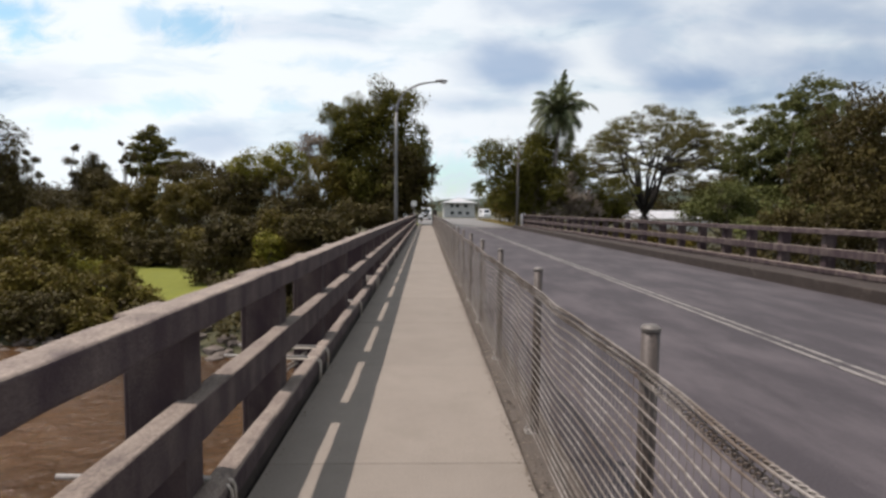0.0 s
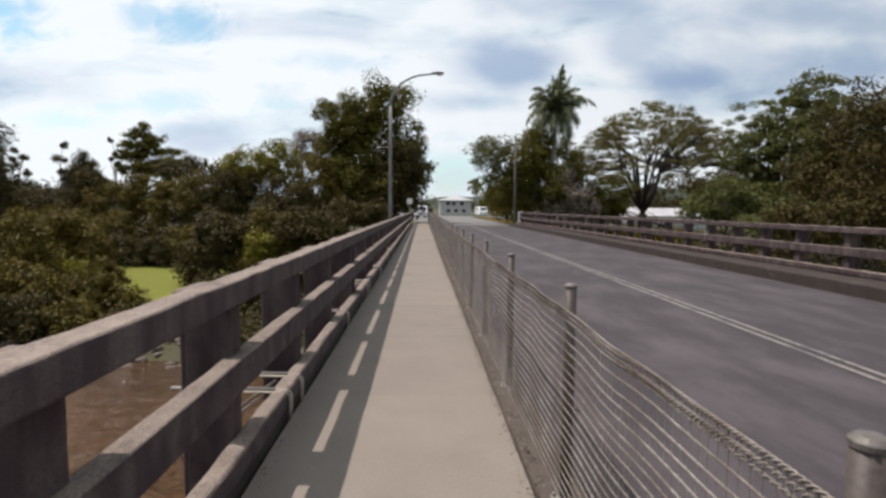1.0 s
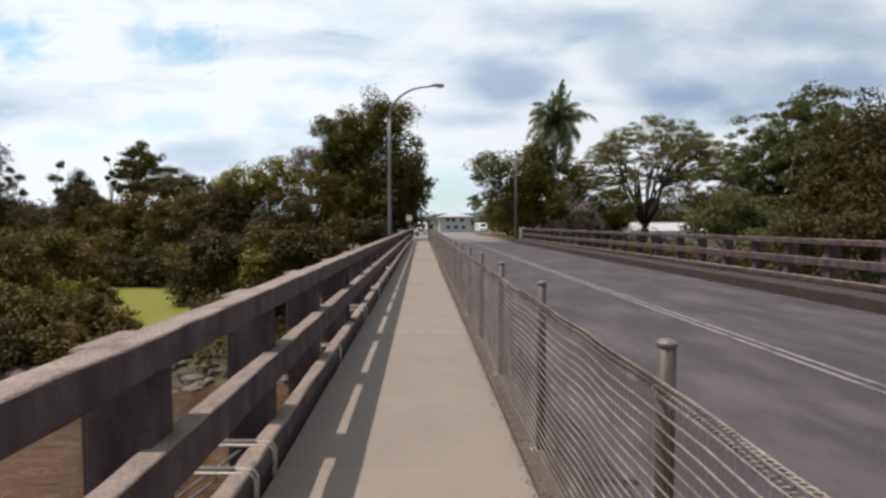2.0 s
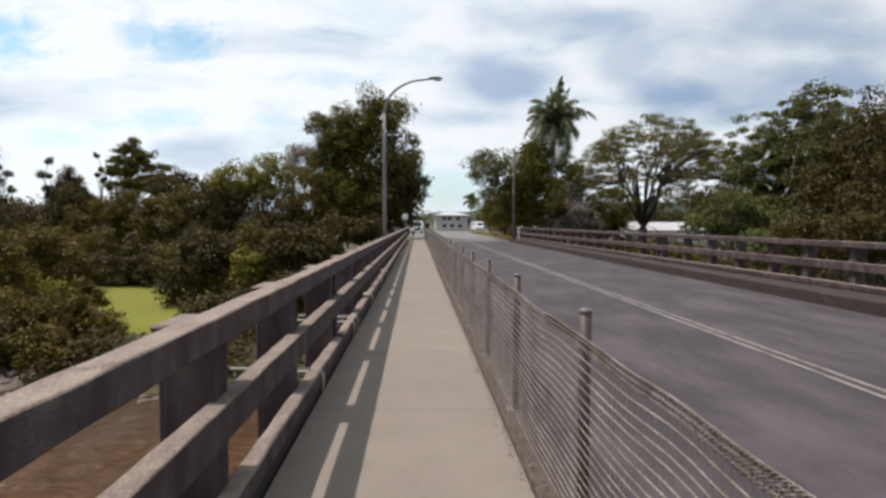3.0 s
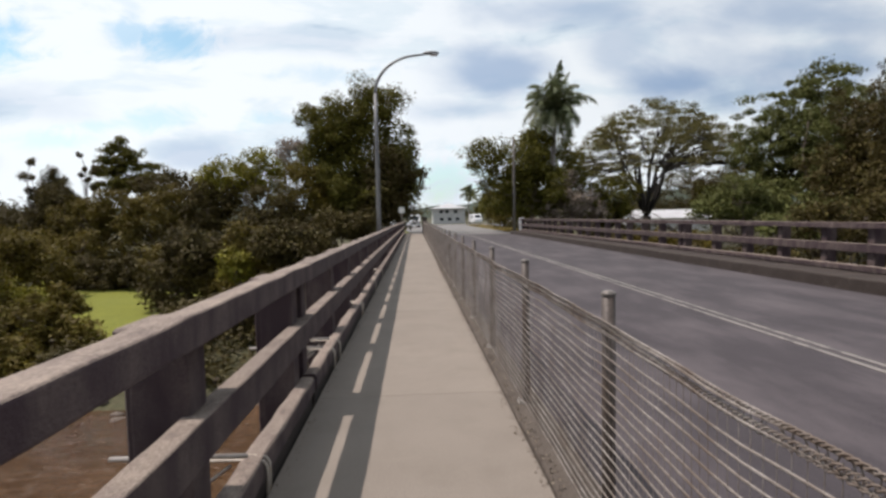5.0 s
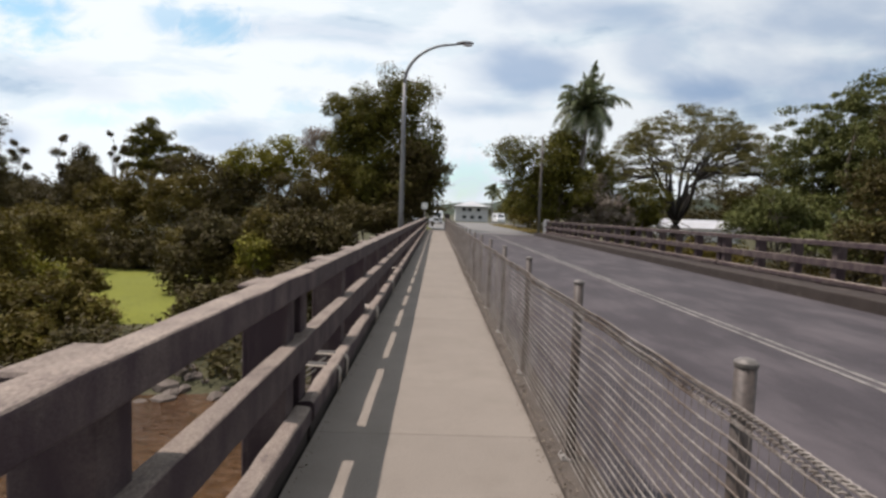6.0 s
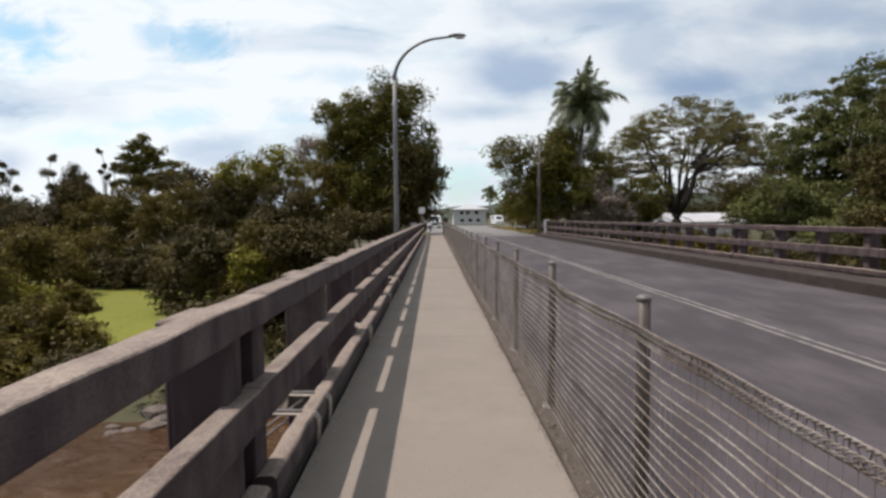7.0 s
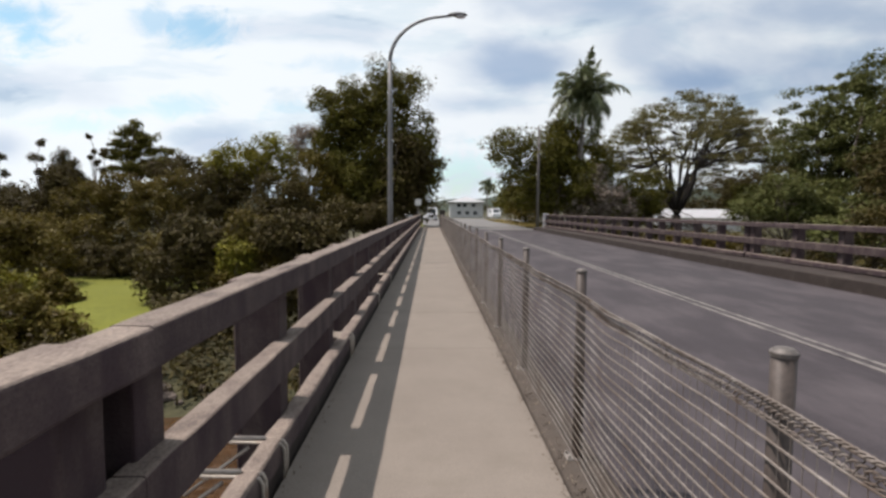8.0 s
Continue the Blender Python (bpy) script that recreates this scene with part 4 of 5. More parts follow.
for bx, by, br, mat_, seed_ in ((-19.5, 30.2, 1.3, "olive", 161), (-22.6, 30.6, 1.7, "dark", 162), (-26.0, 31.0, 1.9, "olive", 163), (-29.8, 31.4, 2.1, "dark", 164), (-34.0, 32.4, 2.4, "olive", 165)):
    g = ground_z(bx, by)
    tree(bx, by, [(0, 0, br * 0.75, br * 1.1, br, br * 0.85), (br * 0.8, -0.3, br * 0.5, br * 0.8, br * 0.7, br * 0.6)],
         "leafy bank shrub leaning over the water", mat_, seed_, count=90, per=60, size=0.26, r=(0.3, 0.65), trunk_r=0.06, name="shrub", group="bank shrubs")
g = ground_z(-69.0, 90)
tree(-69.0, 90, [(-1.6, 0.3, 8.1 - g, 2.5, 2.2, 2.2), (-1.8, 0.3, 4.1 - g, 4.4, 4, 2.6)],
     "broadleaf tree with pale green crown", "green", 109, count=90, per=60, size=0.5, r=(0.8, 1.5), trunk_r=0.25)
g = ground_z(-49.8, 72)
tree(-49.8, 72, [(0, 0.9, 1.7 - g, 3.8, 3.4, 1.9), (-4.1, 0.9, 1.7 - g, 3.4, 3.1, 2.1)],
     "dense dark green thicket tree", "dark", 110, count=110, per=100, size=0.34, r=(0.7, 1.4), trunk_r=0.25)
g = ground_z(-35.2, 66)
tree(-35.2, 66, [(-1.2, -0.6, 1.9 - g, 3.7, 3.4, 2.8), (1.9, -0.6, 3.4 - g, 3.1, 2.8, 2.2)],
     "dense olive broadleaf tree behind the lawn", "olive", 111, count=140, per=105, size=0.32, r=(0.6, 1.3), trunk_r=0.25)
g = ground_z(-28.0, 64)
tree(-28.0, 64, [(-0.6, 0, 2.4 - g, 3.6, 3.2, 2.7), (1.8, 0, 3.3 - g, 3, 2.7, 2.4), (-1.8, 0, -1.1 - g, 3.6, 3.2, 3)],
     "dense olive broadleaf tree behind the lawn", "olive", 112, count=170, per=105, size=0.32, r=(0.6, 1.3), trunk_r=0.25)
g = ground_z(-22.2, 63)
tree(-22.2, 63, [(-0.3, 0.6, 3.6 - g, 2.9, 2.7, 2.4), (1.8, 0.6, 1.8 - g, 3.2, 2.9, 2.9), (-1.8, 0.6, 0.1 - g, 2.9, 2.7, 2.9)],
     "dense dark green broadleaf tree behind the lawn", "dark", 113, count=160, per=105, size=0.32, r=(0.6, 1.3), trunk_r=0.25)
g = ground_z(-14.9, 60)
tree(-14.9, 60, [(0, -0.9, 1.8 - g, 3.3, 3, 2.8), (2.8, -0.9, 0.2 - g, 3.1, 2.8, 2.2), (-2.2, -0.9, 0.2 - g, 2.5, 2.3, 2.5)],
     "dense dark green broadleaf tree on the river bank", "dark", 114, count=170, per=105, size=0.32, r=(0.6, 1.3), trunk_r=0.25)
g = ground_z(-6.5, 52)
tree(-6.5, 52, [(-0.9, -0.3, 1.1 - g, 2.1, 1.9, 1.4), (1.4, -0.3, 1.1 - g, 1.9, 1.7, 1.2)],
     "low dark thicket beside the bridge", "dark", 115, count=90, per=90, size=0.30, r=(0.5, 1.0), trunk_r=0.15)
g = ground_z(-16.9, 44)
tree(-16.9, 44, [(0.4, 0.3, -0.9 - g, 2.5, 2.3, 2.3), (-1.2, 0.3, -2.5 - g, 2.3, 2.1, 2.3), (2.3, 0.3, -2.1 - g, 2.3, 2.1, 2.7)],
     "dark bushy tree at the edge of the lawn", "dark", 116, count=200, per=95, size=0.29, r=(0.5, 1.1), trunk_r=0.18)
g = ground_z(-12.4, 43)
tree(-12.4, 43, [(0, 0.9, -0.5 - g, 1.9, 1.7, 2.1), (1.1, 0.9, -1.6 - g, 1.9, 1.7, 1.9), (-0.7, 0.9, -3.1 - g, 2.2, 2, 1.9)],
     "leafy tree with yellow green new growth", "olive", 117, count=160, per=95, size=0.29, r=(0.5, 1.0), trunk_r=0.18)
g = ground_z(-9.1, 42)
tree(-9.1, 42, [(0, -0.6, -0 - g, 2.2, 2, 1.3), (1.5, -0.6, -0.4 - g, 1.8, 1.6, 1.1)],
     "dark leafy thicket beside the bridge", "dark", 118, count=120, per=85, size=0.29, r=(0.5, 1.0), trunk_r=0.15)
g = ground_z(-11.7, 40)
tree(-11.7, 40, [(-0.2, 0, -1.1 - g, 0.9, 0.8, 1.2)],
     "small bush with bright yellow green leaves", "yellow", 119, count=36, per=50, size=0.3, r=(0.35, 0.7), trunk_r=0.08)
g = ground_z(-34.4, 60)
tree(-34.4, 60, [(-0.6, 0.6, -2.1 - g, 3.3, 3, 3.3), (-3.3, 0.6, -1.5 - g, 2.8, 2.5, 3.1)],
     "dense olive broadleaf tree beside the lawn", "olive", 120, count=150, per=105, size=0.32, r=(0.6, 1.2), trunk_r=0.22)
g = ground_z(-33.8, 52)
tree(-33.8, 52, [(-0.5, -0.9, -1 - g, 3.3, 3, 2.4), (-2.4, -0.9, -2.4 - g, 2.8, 2.5, 2.8), (2.4, -0.9, -2 - g, 2.1, 1.9, 1.9)],
     "round crowned olive tree beside the lawn", "olive", 121, count=170, per=100, size=0.30, r=(0.5, 1.1), trunk_r=0.2)
g = ground_z(-29.1, 44)
tree(-29.1, 44, [(-0.2, -0.3, -4 - g, 2.3, 2.1, 1.9), (-2.1, -0.3, -3.2 - g, 2.3, 2.1, 2.3)],
     "leafy yellow green bank shrub", "yellow", 122, count=120, per=60, size=0.34, r=(0.4, 0.9), trunk_r=0.12)
g = ground_z(-25.5, 43)
tree(-25.5, 43, [(0.6, 0.3, -5.3 - g, 1.2, 1.1, 1.9), (-1.1, 0.3, -6.5 - g, 2.1, 1.9, 1.7), (0.4, 0.3, -4.2 - g, 1.1, 1, 1.5)],
     "olive bank shrub beside the lawn", "olive", 123, count=240, per=60, size=0.32, r=(0.4, 0.8), trunk_r=0.1)
g = ground_z(-24.1, 38)
tree(-24.1, 38, [(0, 0.9, -5.6 - g, 1.9, 1.7, 1.3), (-1.9, 0.9, -5.3 - g, 1.9, 1.7, 1.6)],
     "bank shrub with yellow green leaves", "yellow", 124, count=90, per=55, size=0.3, r=(0.4, 0.8), trunk_r=0.1)
g = ground_z(-29.5, 40)
tree(-29.5, 40, [(-0.3, -0.6, -1.7 - g, 3.1, 2.8, 3.1), (1, -0.6, -4.7 - g, 2.1, 1.9, 2.1)],
     "leafy bank tree overhanging the river", "olive", 125, count=170, per=90, size=0.30, r=(0.5, 1.1), trunk_r=0.2)
g = ground_z(-53.2, 64)
tree(-53.2, 64, [(0, 0, 7.8 - g, 4.8, 4.3, 5.4), (0.6, 0, 0.1 - g, 5.4, 4.9, 3.6), (3.6, 0, 4.2 - g, 3, 2.7, 3)],
     "tall dark olive broadleaf tree on the bank", "dark", 126, count=330, per=100, size=0.36, r=(0.7, 1.5), trunk_r=0.3)
g = ground_z(-19.8, 34)
tree(-19.8, 34, [(0, 0.6, -4.4 - g, 1.4, 1.3, 1.4), (1.4, 0.6, -4.7 - g, 1.1, 1, 1.3), (-1.4, 0.6, -3.8 - g, 1.7, 1.5, 1.7)],
     "dense olive shrub above the water", "olive", 127, count=150, per=60, size=0.28, r=(0.35, 0.75), trunk_r=0.08, name='shrub')
g = ground_z(-15.4, 31)
tree(-15.4, 31, [(-0.2, -0.9, -4.9 - g, 1, 0.9, 0.6), (-1.5, -0.9, -4.9 - g, 1.1, 1, 0.7)],
     "low dark shrub above the water", "dark", 128, count=70, per=55, size=0.26, r=(0.3, 0.6), trunk_r=0.06, name='shrub')
g = ground_z(-23.5, 34)
tree(-23.5, 34, [(0.3, -0.3, -4.1 - g, 2, 1.8, 1.7), (-2.2, -0.3, -3.5 - g, 2.5, 2.3, 2)],
     "dense olive shrub above the water", "olive", 129, count=150, per=60, size=0.3, r=(0.4, 0.8), trunk_r=0.1, name='shrub')
g = ground_z(-13.6, 35)
tree(-13.6, 35, [(0, 0.3, -3.7 - g, 1.6, 1.4, 1), (1.7, 0.3, -3.7 - g, 1.7, 1.6, 1.2)],
     "dark leafy shrub by the water", "dark", 130, count=110, per=55, size=0.28, r=(0.35, 0.7), trunk_r=0.08, name='shrub')
g = ground_z(-9.8, 34)
tree(-9.8, 34, [(0, 0.9, -3.1 - g, 1.7, 1.5, 1.1), (2, 0.9, -2.4 - g, 1.7, 1.5, 1.1)],
     "dark leafy shrub by the water", "dark", 131, count=110, per=55, size=0.28, r=(0.35, 0.7), trunk_r=0.08, name='shrub')
g = ground_z(-30.8, 57)
tree(-30.8, 57, [(-1.6, -0.6, -2.9 - g, 2.1, 1.9, 1.8), (1, -0.6, -3.2 - g, 2.1, 1.9, 1.6), (3.7, -0.6, -2.9 - g, 2.4, 2.1, 1.8)],
     "dense hedge of dark shrubs behind the lawn", "dark", 132, count=150, per=85, size=0.29, r=(0.45, 0.9), trunk_r=0.1, name='shrub')
g = ground_z(-23.0, 57)
tree(-23.0, 57, [(-1.6, 0, -2.6 - g, 2.6, 2.4, 2.1), (1.6, 0, -2.4 - g, 2.6, 2.4, 2.4)],
     "dense hedge of dark shrubs behind the lawn", "olive", 133, count=130, per=85, size=0.29, r=(0.45, 0.9), trunk_r=0.1, name='shrub')
g = ground_z(-62.3, 84)
tree(-62.3, 84, [(-1.6, 0.6, 2.7 - g, 5.7, 5.1, 2.3), (4.1, 0.6, 3.1 - g, 4.9, 4.4, 2.1), (12.2, 0.6, 3.5 - g, 4.9, 4.4, 2)],
     "dense dark green trees in the distance", "dark", 134, count=150, per=60, size=0.55, r=(0.9, 1.6), trunk_r=0.25)
g = ground_z(-40.5, 95)
tree(-40.5, 95, [(0, -0.9, 7.1 - g, 5.6, 5, 2.8), (7.5, -0.9, 6.6 - g, 5.6, 5, 2.8)],
     "dense green trees in the distance", "dark", 135, count=120, per=60, size=0.6, r=(1.0, 1.8), trunk_r=0.25)
g = ground_z(16.2, 70)
tree(16.2, 70, [(1.3, -0.3, 6.5 - g, 4, 3.6, 4.6), (-3.3, -0.3, 4.5 - g, 3.3, 3, 3.3), (4.3, -0.3, 3.9 - g, 2.7, 2.4, 3.3)],
     "dense dark tree below the palm", "green", 136, count=200, per=110, size=0.34, r=(0.7, 1.4), trunk_r=0.3)
g = ground_z(14.8, 112)
tree(14.8, 112, [(-0.8, 0.3, 3.3 - g, 1.8, 1.6, 1.6), (0.9, 0.3, 3.1 - g, 2.2, 2, 1.8)],
     "leafy green tree on the road verge", "green", 137, count=60, per=60, size=0.4, r=(0.5, 1.0), trunk_r=0.15)
g = ground_z(33.2, 72)
tree(33.2, 72, [(6.9, 0.9, 2.9 - g, 3.4, 3.1, 2.4), (-8.2, 0.9, 1.7 - g, 3.1, 2.8, 1.4)],
     "low green thicket behind the parapet", "green", 138, count=130, per=95, size=0.32, r=(0.5, 1.1), trunk_r=0.15)
g = ground_z(70.8, 119)
tree(70.8, 119, [(1.2, -0.6, 8 - g, 7.1, 6.4, 4.8), (-7.1, -0.6, 6.2 - g, 5.9, 5.3, 3.6)],
     "dark green trees behind the pale roof", "dark", 139, count=140, per=60, size=0.6, r=(0.8, 1.6), trunk_r=0.25)
g = ground_z(26.1, 70)
tree(26.1, 70, [(-0.7, 0, -0.3 - g, 2.5, 2.3, 1.5), (-4, 0, 0 - g, 2, 1.8, 1.2)],
     "low olive shrub behind the parapet", "olive", 140, count=60, per=60, size=0.34, r=(0.4, 0.8), trunk_r=0.08, name='shrub')
g = ground_z(43.9, 52)
tree(43.9, 52, [(0.9, 0.6, 8.4 - g, 6.1, 5.5, 5.7), (-2.8, 0.6, 5.1 - g, 4.7, 4.2, 4.2), (2.8, 0.6, 3.2 - g, 5.7, 5.1, 3.8)],
     "large dark broadleaf tree behind the parapet", "dark", 141, count=330, per=80, size=0.38, r=(0.6, 1.3), trunk_r=0.4, shell=0.4)
g = ground_z(39.3, 42)
tree(39.3, 42, [(0, -0.9, 8 - g, 5.8, 5.2, 5.8), (-2.5, -0.9, 3.2 - g, 5.1, 4.6, 3.3)],
     "large dark broadleaf tree near the river bank", "dark", 142, count=300, per=70, size=0.36, r=(0.6, 1.2), trunk_r=0.4, shell=0.4)
g = ground_z(30.2, 40)
tree(30.2, 40, [(0, -0.3, 1.1 - g, 4.5, 4, 1.7), (5.1, -0.3, 1.4 - g, 4.1, 3.7, 2.4)],
     "dense dark thicket behind the parapet", "dark", 143, count=200, per=70, size=0.32, r=(0.5, 1.0), trunk_r=0.15)
g = ground_z(13.1, 64)
tree(13.1, 64, [(-5.0, 0.3, 8.6 - g, 2.4, 2.2, 2.2), (-6.6, 0.3, 7.8 - g, 1.6, 1.4, 1.4), (-1.5, 0.3, 7.8 - g, 3.3, 3, 2.7), (-3.3, 0.3, 4.2 - g, 2.7, 2.4, 3), (0.9, 0.3, 4.2 - g, 3.6, 3.2, 3.6)],
     "dense broadleaf tree beside the palm", "green", 144, count=210, per=110, size=0.34, r=(0.7, 1.4), trunk_r=0.35)
g = ground_z(17.6, 62)
tree(17.6, 62, [(-0.6, 0.6, 3.4 - g, 2.2, 1.8, 3.0), (1.6, 0.6, 2.4 - g, 1.8, 1.6, 2.2), (-2.6, 0.6, 2.0 - g, 1.6, 1.5, 1.8)],
     "dry looking thicket below the palm", "dry", 145, count=110, per=50, size=0.3, r=(0.4, 0.9), trunk_r=0.2, limbs=18)
g = ground_z(13.6, 66)
tree(13.6, 66, [(0.3, -0.6, 9.9 - g, 1.9, 1.7, 2.2)],
     "leafy tree with bright green top", "green", 146, count=40, per=100, size=0.34, r=(0.6, 1.1), trunk_r=0.2)
g = ground_z(24.2, 70)
tree(24.2, 70, [(0.7, 0, 3.5 - g, 3.3, 3, 3.3), (-1.3, 0, 1.9 - g, 2.7, 2.4, 2)],
     "rounded green tree behind the parapet", "green", 147, count=130, per=100, size=0.31, r=(0.6, 1.2), trunk_r=0.22)
g = ground_z(13.0, 82)
tree(13.0, 82, [(-1.2, 0.6, 3.3 - g, 1.9, 1.7, 2.4), (0.8, 0.6, 3.9 - g, 2.1, 1.9, 3.2), (0.6, -1.2, 1.3 - g, 2.6, 2.2, 1.8)],
     "shrubby tree on the road verge", "olive", 148, count=150, per=55, size=0.4, r=(0.5, 1.0), trunk_r=0.15)
g = ground_z(14.4, 104)
tree(14.4, 104, [(-0.5, -0.9, 3.8 - g, 1.9, 1.7, 2.3)],
     "small tree on the far verge", "green", 149, count=50, per=55, size=0.5, r=(0.6, 1.2), trunk_r=0.15)
g = ground_z(42.3, 65)
tree(42.3, 65, [(2.4, -0.3, 13.1 - g, 4.9, 4.4, 4), (6.1, -0.3, 15.9 - g, 3.7, 3.3, 3.4), (-1.2, -0.3, 8 - g, 4.9, 4.4, 4.9), (4.9, -0.3, 7.3 - g, 5.5, 4.9, 5.5), (-2.4, -0.3, 13.5 - g, 2.1, 1.9, 1.8), (-4.9, -0.3, 11.3 - g, 1.7, 1.5, 1.3)],
     "large broadleaf tree with layered branches behind the parapet", "grey", 150, count=470, per=95, size=0.36, r=(0.5, 1.15), trunk_r=0.5, shell=0.4, flat=0.58)
g = ground_z(42.5, 58)
tree(42.5, 58, [(3.2, 0.3, 8.3 - g, 5.9, 5.3, 6.4), (2.1, 0.3, 4 - g, 5.4, 4.8, 4.3), (-4.3, 0.3, 3.2 - g, 4.3, 3.9, 2.7)],
     "large dark broadleaf tree behind the parapet", "grey", 151, count=340, per=85, size=0.38, r=(0.6, 1.3), trunk_r=0.45, shell=0.4)
g = ground_z(32.5, 56)
tree(32.5, 56, [(0, 0.9, 2.9 - g, 2.8, 2.5, 2.3), (-2.6, 0.9, 1.8 - g, 2.3, 2.1, 1.5), (3.1, 0.9, 1.3 - g, 3.1, 2.8, 2.1)],
     "leafy green thicket behind the parapet", "grey", 152, count=160, per=75, size=0.34, r=(0.5, 1.1), trunk_r=0.2)
g = ground_z(64.8, 115)
tree(64.8, 115, [(-1.1, -0.6, 5.6 - g, 6.9, 6.2, 4.6), (-9, -0.6, 5.0 - g, 7.2, 6.2, 4.4), (-17.5, -0.6, 3.6 - g, 6.5, 5.6, 3.2)],
     "dark thicket behind the pale roof", "dark", 153, count=220, per=50, size=0.5, r=(0.7, 1.4), trunk_r=0.2)
g = ground_z(32.2, 46)
tree(32.2, 46, [(1.6, 0, 0.6 - g, 4.5, 4, 2), (-2.4, 0, 0.2 - g, 2.4, 2.2, 1.2)],
     "leafy green thicket behind the parapet", "grey", 154, count=160, per=75, size=0.32, r=(0.5, 1.0), trunk_r=0.2)
g = ground_z(21.7, 50)
tree(21.7, 50, [(-0.9, 0.6, -0.7 - g, 2.2, 2, 1), (2.2, 0.6, -0.9 - g, 2.2, 2, 1.1)],
     "low olive scrub below the parapet", "olive", 155, count=70, per=50, size=0.34, r=(0.4, 0.9), trunk_r=0.1)
# added tree: its dark leaves paint the deep shade of the big crown
g = ground_z(-3.1, 63.5)
tree(-3.1, 63.5, [(0.4, -0.9, 5.7 - g, 2.5, 2.2, 3.9), (-1.5, -0.9, 3.3 - g, 2.9, 2.6, 3)],
     "added dark tree standing for deep crown shade at the footway end", "dark", 156, count=150, per=80, size=0.4, r=(0.7, 1.4), trunk_r=0.3)
def saman_tree():
    """Wide umbrella crown on many rising limbs."""
    rng = random.Random(5)
    x, y = 33.2, 80.0
    root = thing("rain_tree", "spreading umbrella tree with dark forking limbs", "tree", at=(x, y, ground_z(x, y)))
    g = ground_z(x, y)
    clumps, specs = [], []
    fork = Vector((0.3, 0, 1.2 - g))
    specs.append(limb((0, 0, -0.5), fork, 0.75, 0.62, rng, 0.03))
    for i in range(15):
        a = 2 * math.pi * i / 15 + rng.uniform(-0.2, 0.2)
        R = rng.uniform(4.0, 7.0)
        mid = Vector((R * 0.55 * math.cos(a) + 0.6, R * 0.55 * math.sin(a), rng.uniform(7.0, 9.5) - g))
        pts, rr = limb(fork, mid, 0.25, 0.14, rng, 0.10)
        specs.append((pts, rr))
        for j in range(5):
            a2 = a + rng.uniform(-0.55, 0.55)
            R2 = rng.uniform(5.0, 13.0)
            top = 17.2 - 0.056 * R2 * R2 - rng.uniform(0, 1.8)
            e = Vector((R2 * math.cos(a2) + 1.3, R2 * math.sin(a2), top - g - 0.8))
            p2, r2 = limb(mid, e, 0.11, 0.04, rng, 0.10)
            specs.append((p2, r2))
            for k in range(4):
                c = e + Vector((rng.uniform(-1.8, 1.8), rng.uniform(-1.8, 1.8), rng.uniform(-0.9, 0.9)))
                specs.append(limb(p2[3], c, 0.05, 0.02, rng, 0.1, 3))
                clumps.append((*c, rng.uniform(0.6, 1.2)))
    for i in range(340):
        a, R = rng.uniform(0, 2 * math.pi), 13.9 * math.sqrt(rng.random())
        clumps.append((1.3 + R * math.cos(a), R * math.sin(a), 17.5 - 0.054 * R * R - g + rng.uniform(-1.0, 0.3), rng.uniform(0.6, 1.2)))
    shared("trunk", tubes_mesh("trunk", specs, M["dark_bark"], 7), root)
    shared("crown", leaf_cloud("crown", clumps, 84, 0.29, LEAF["saman"], 77, 0.42), root)


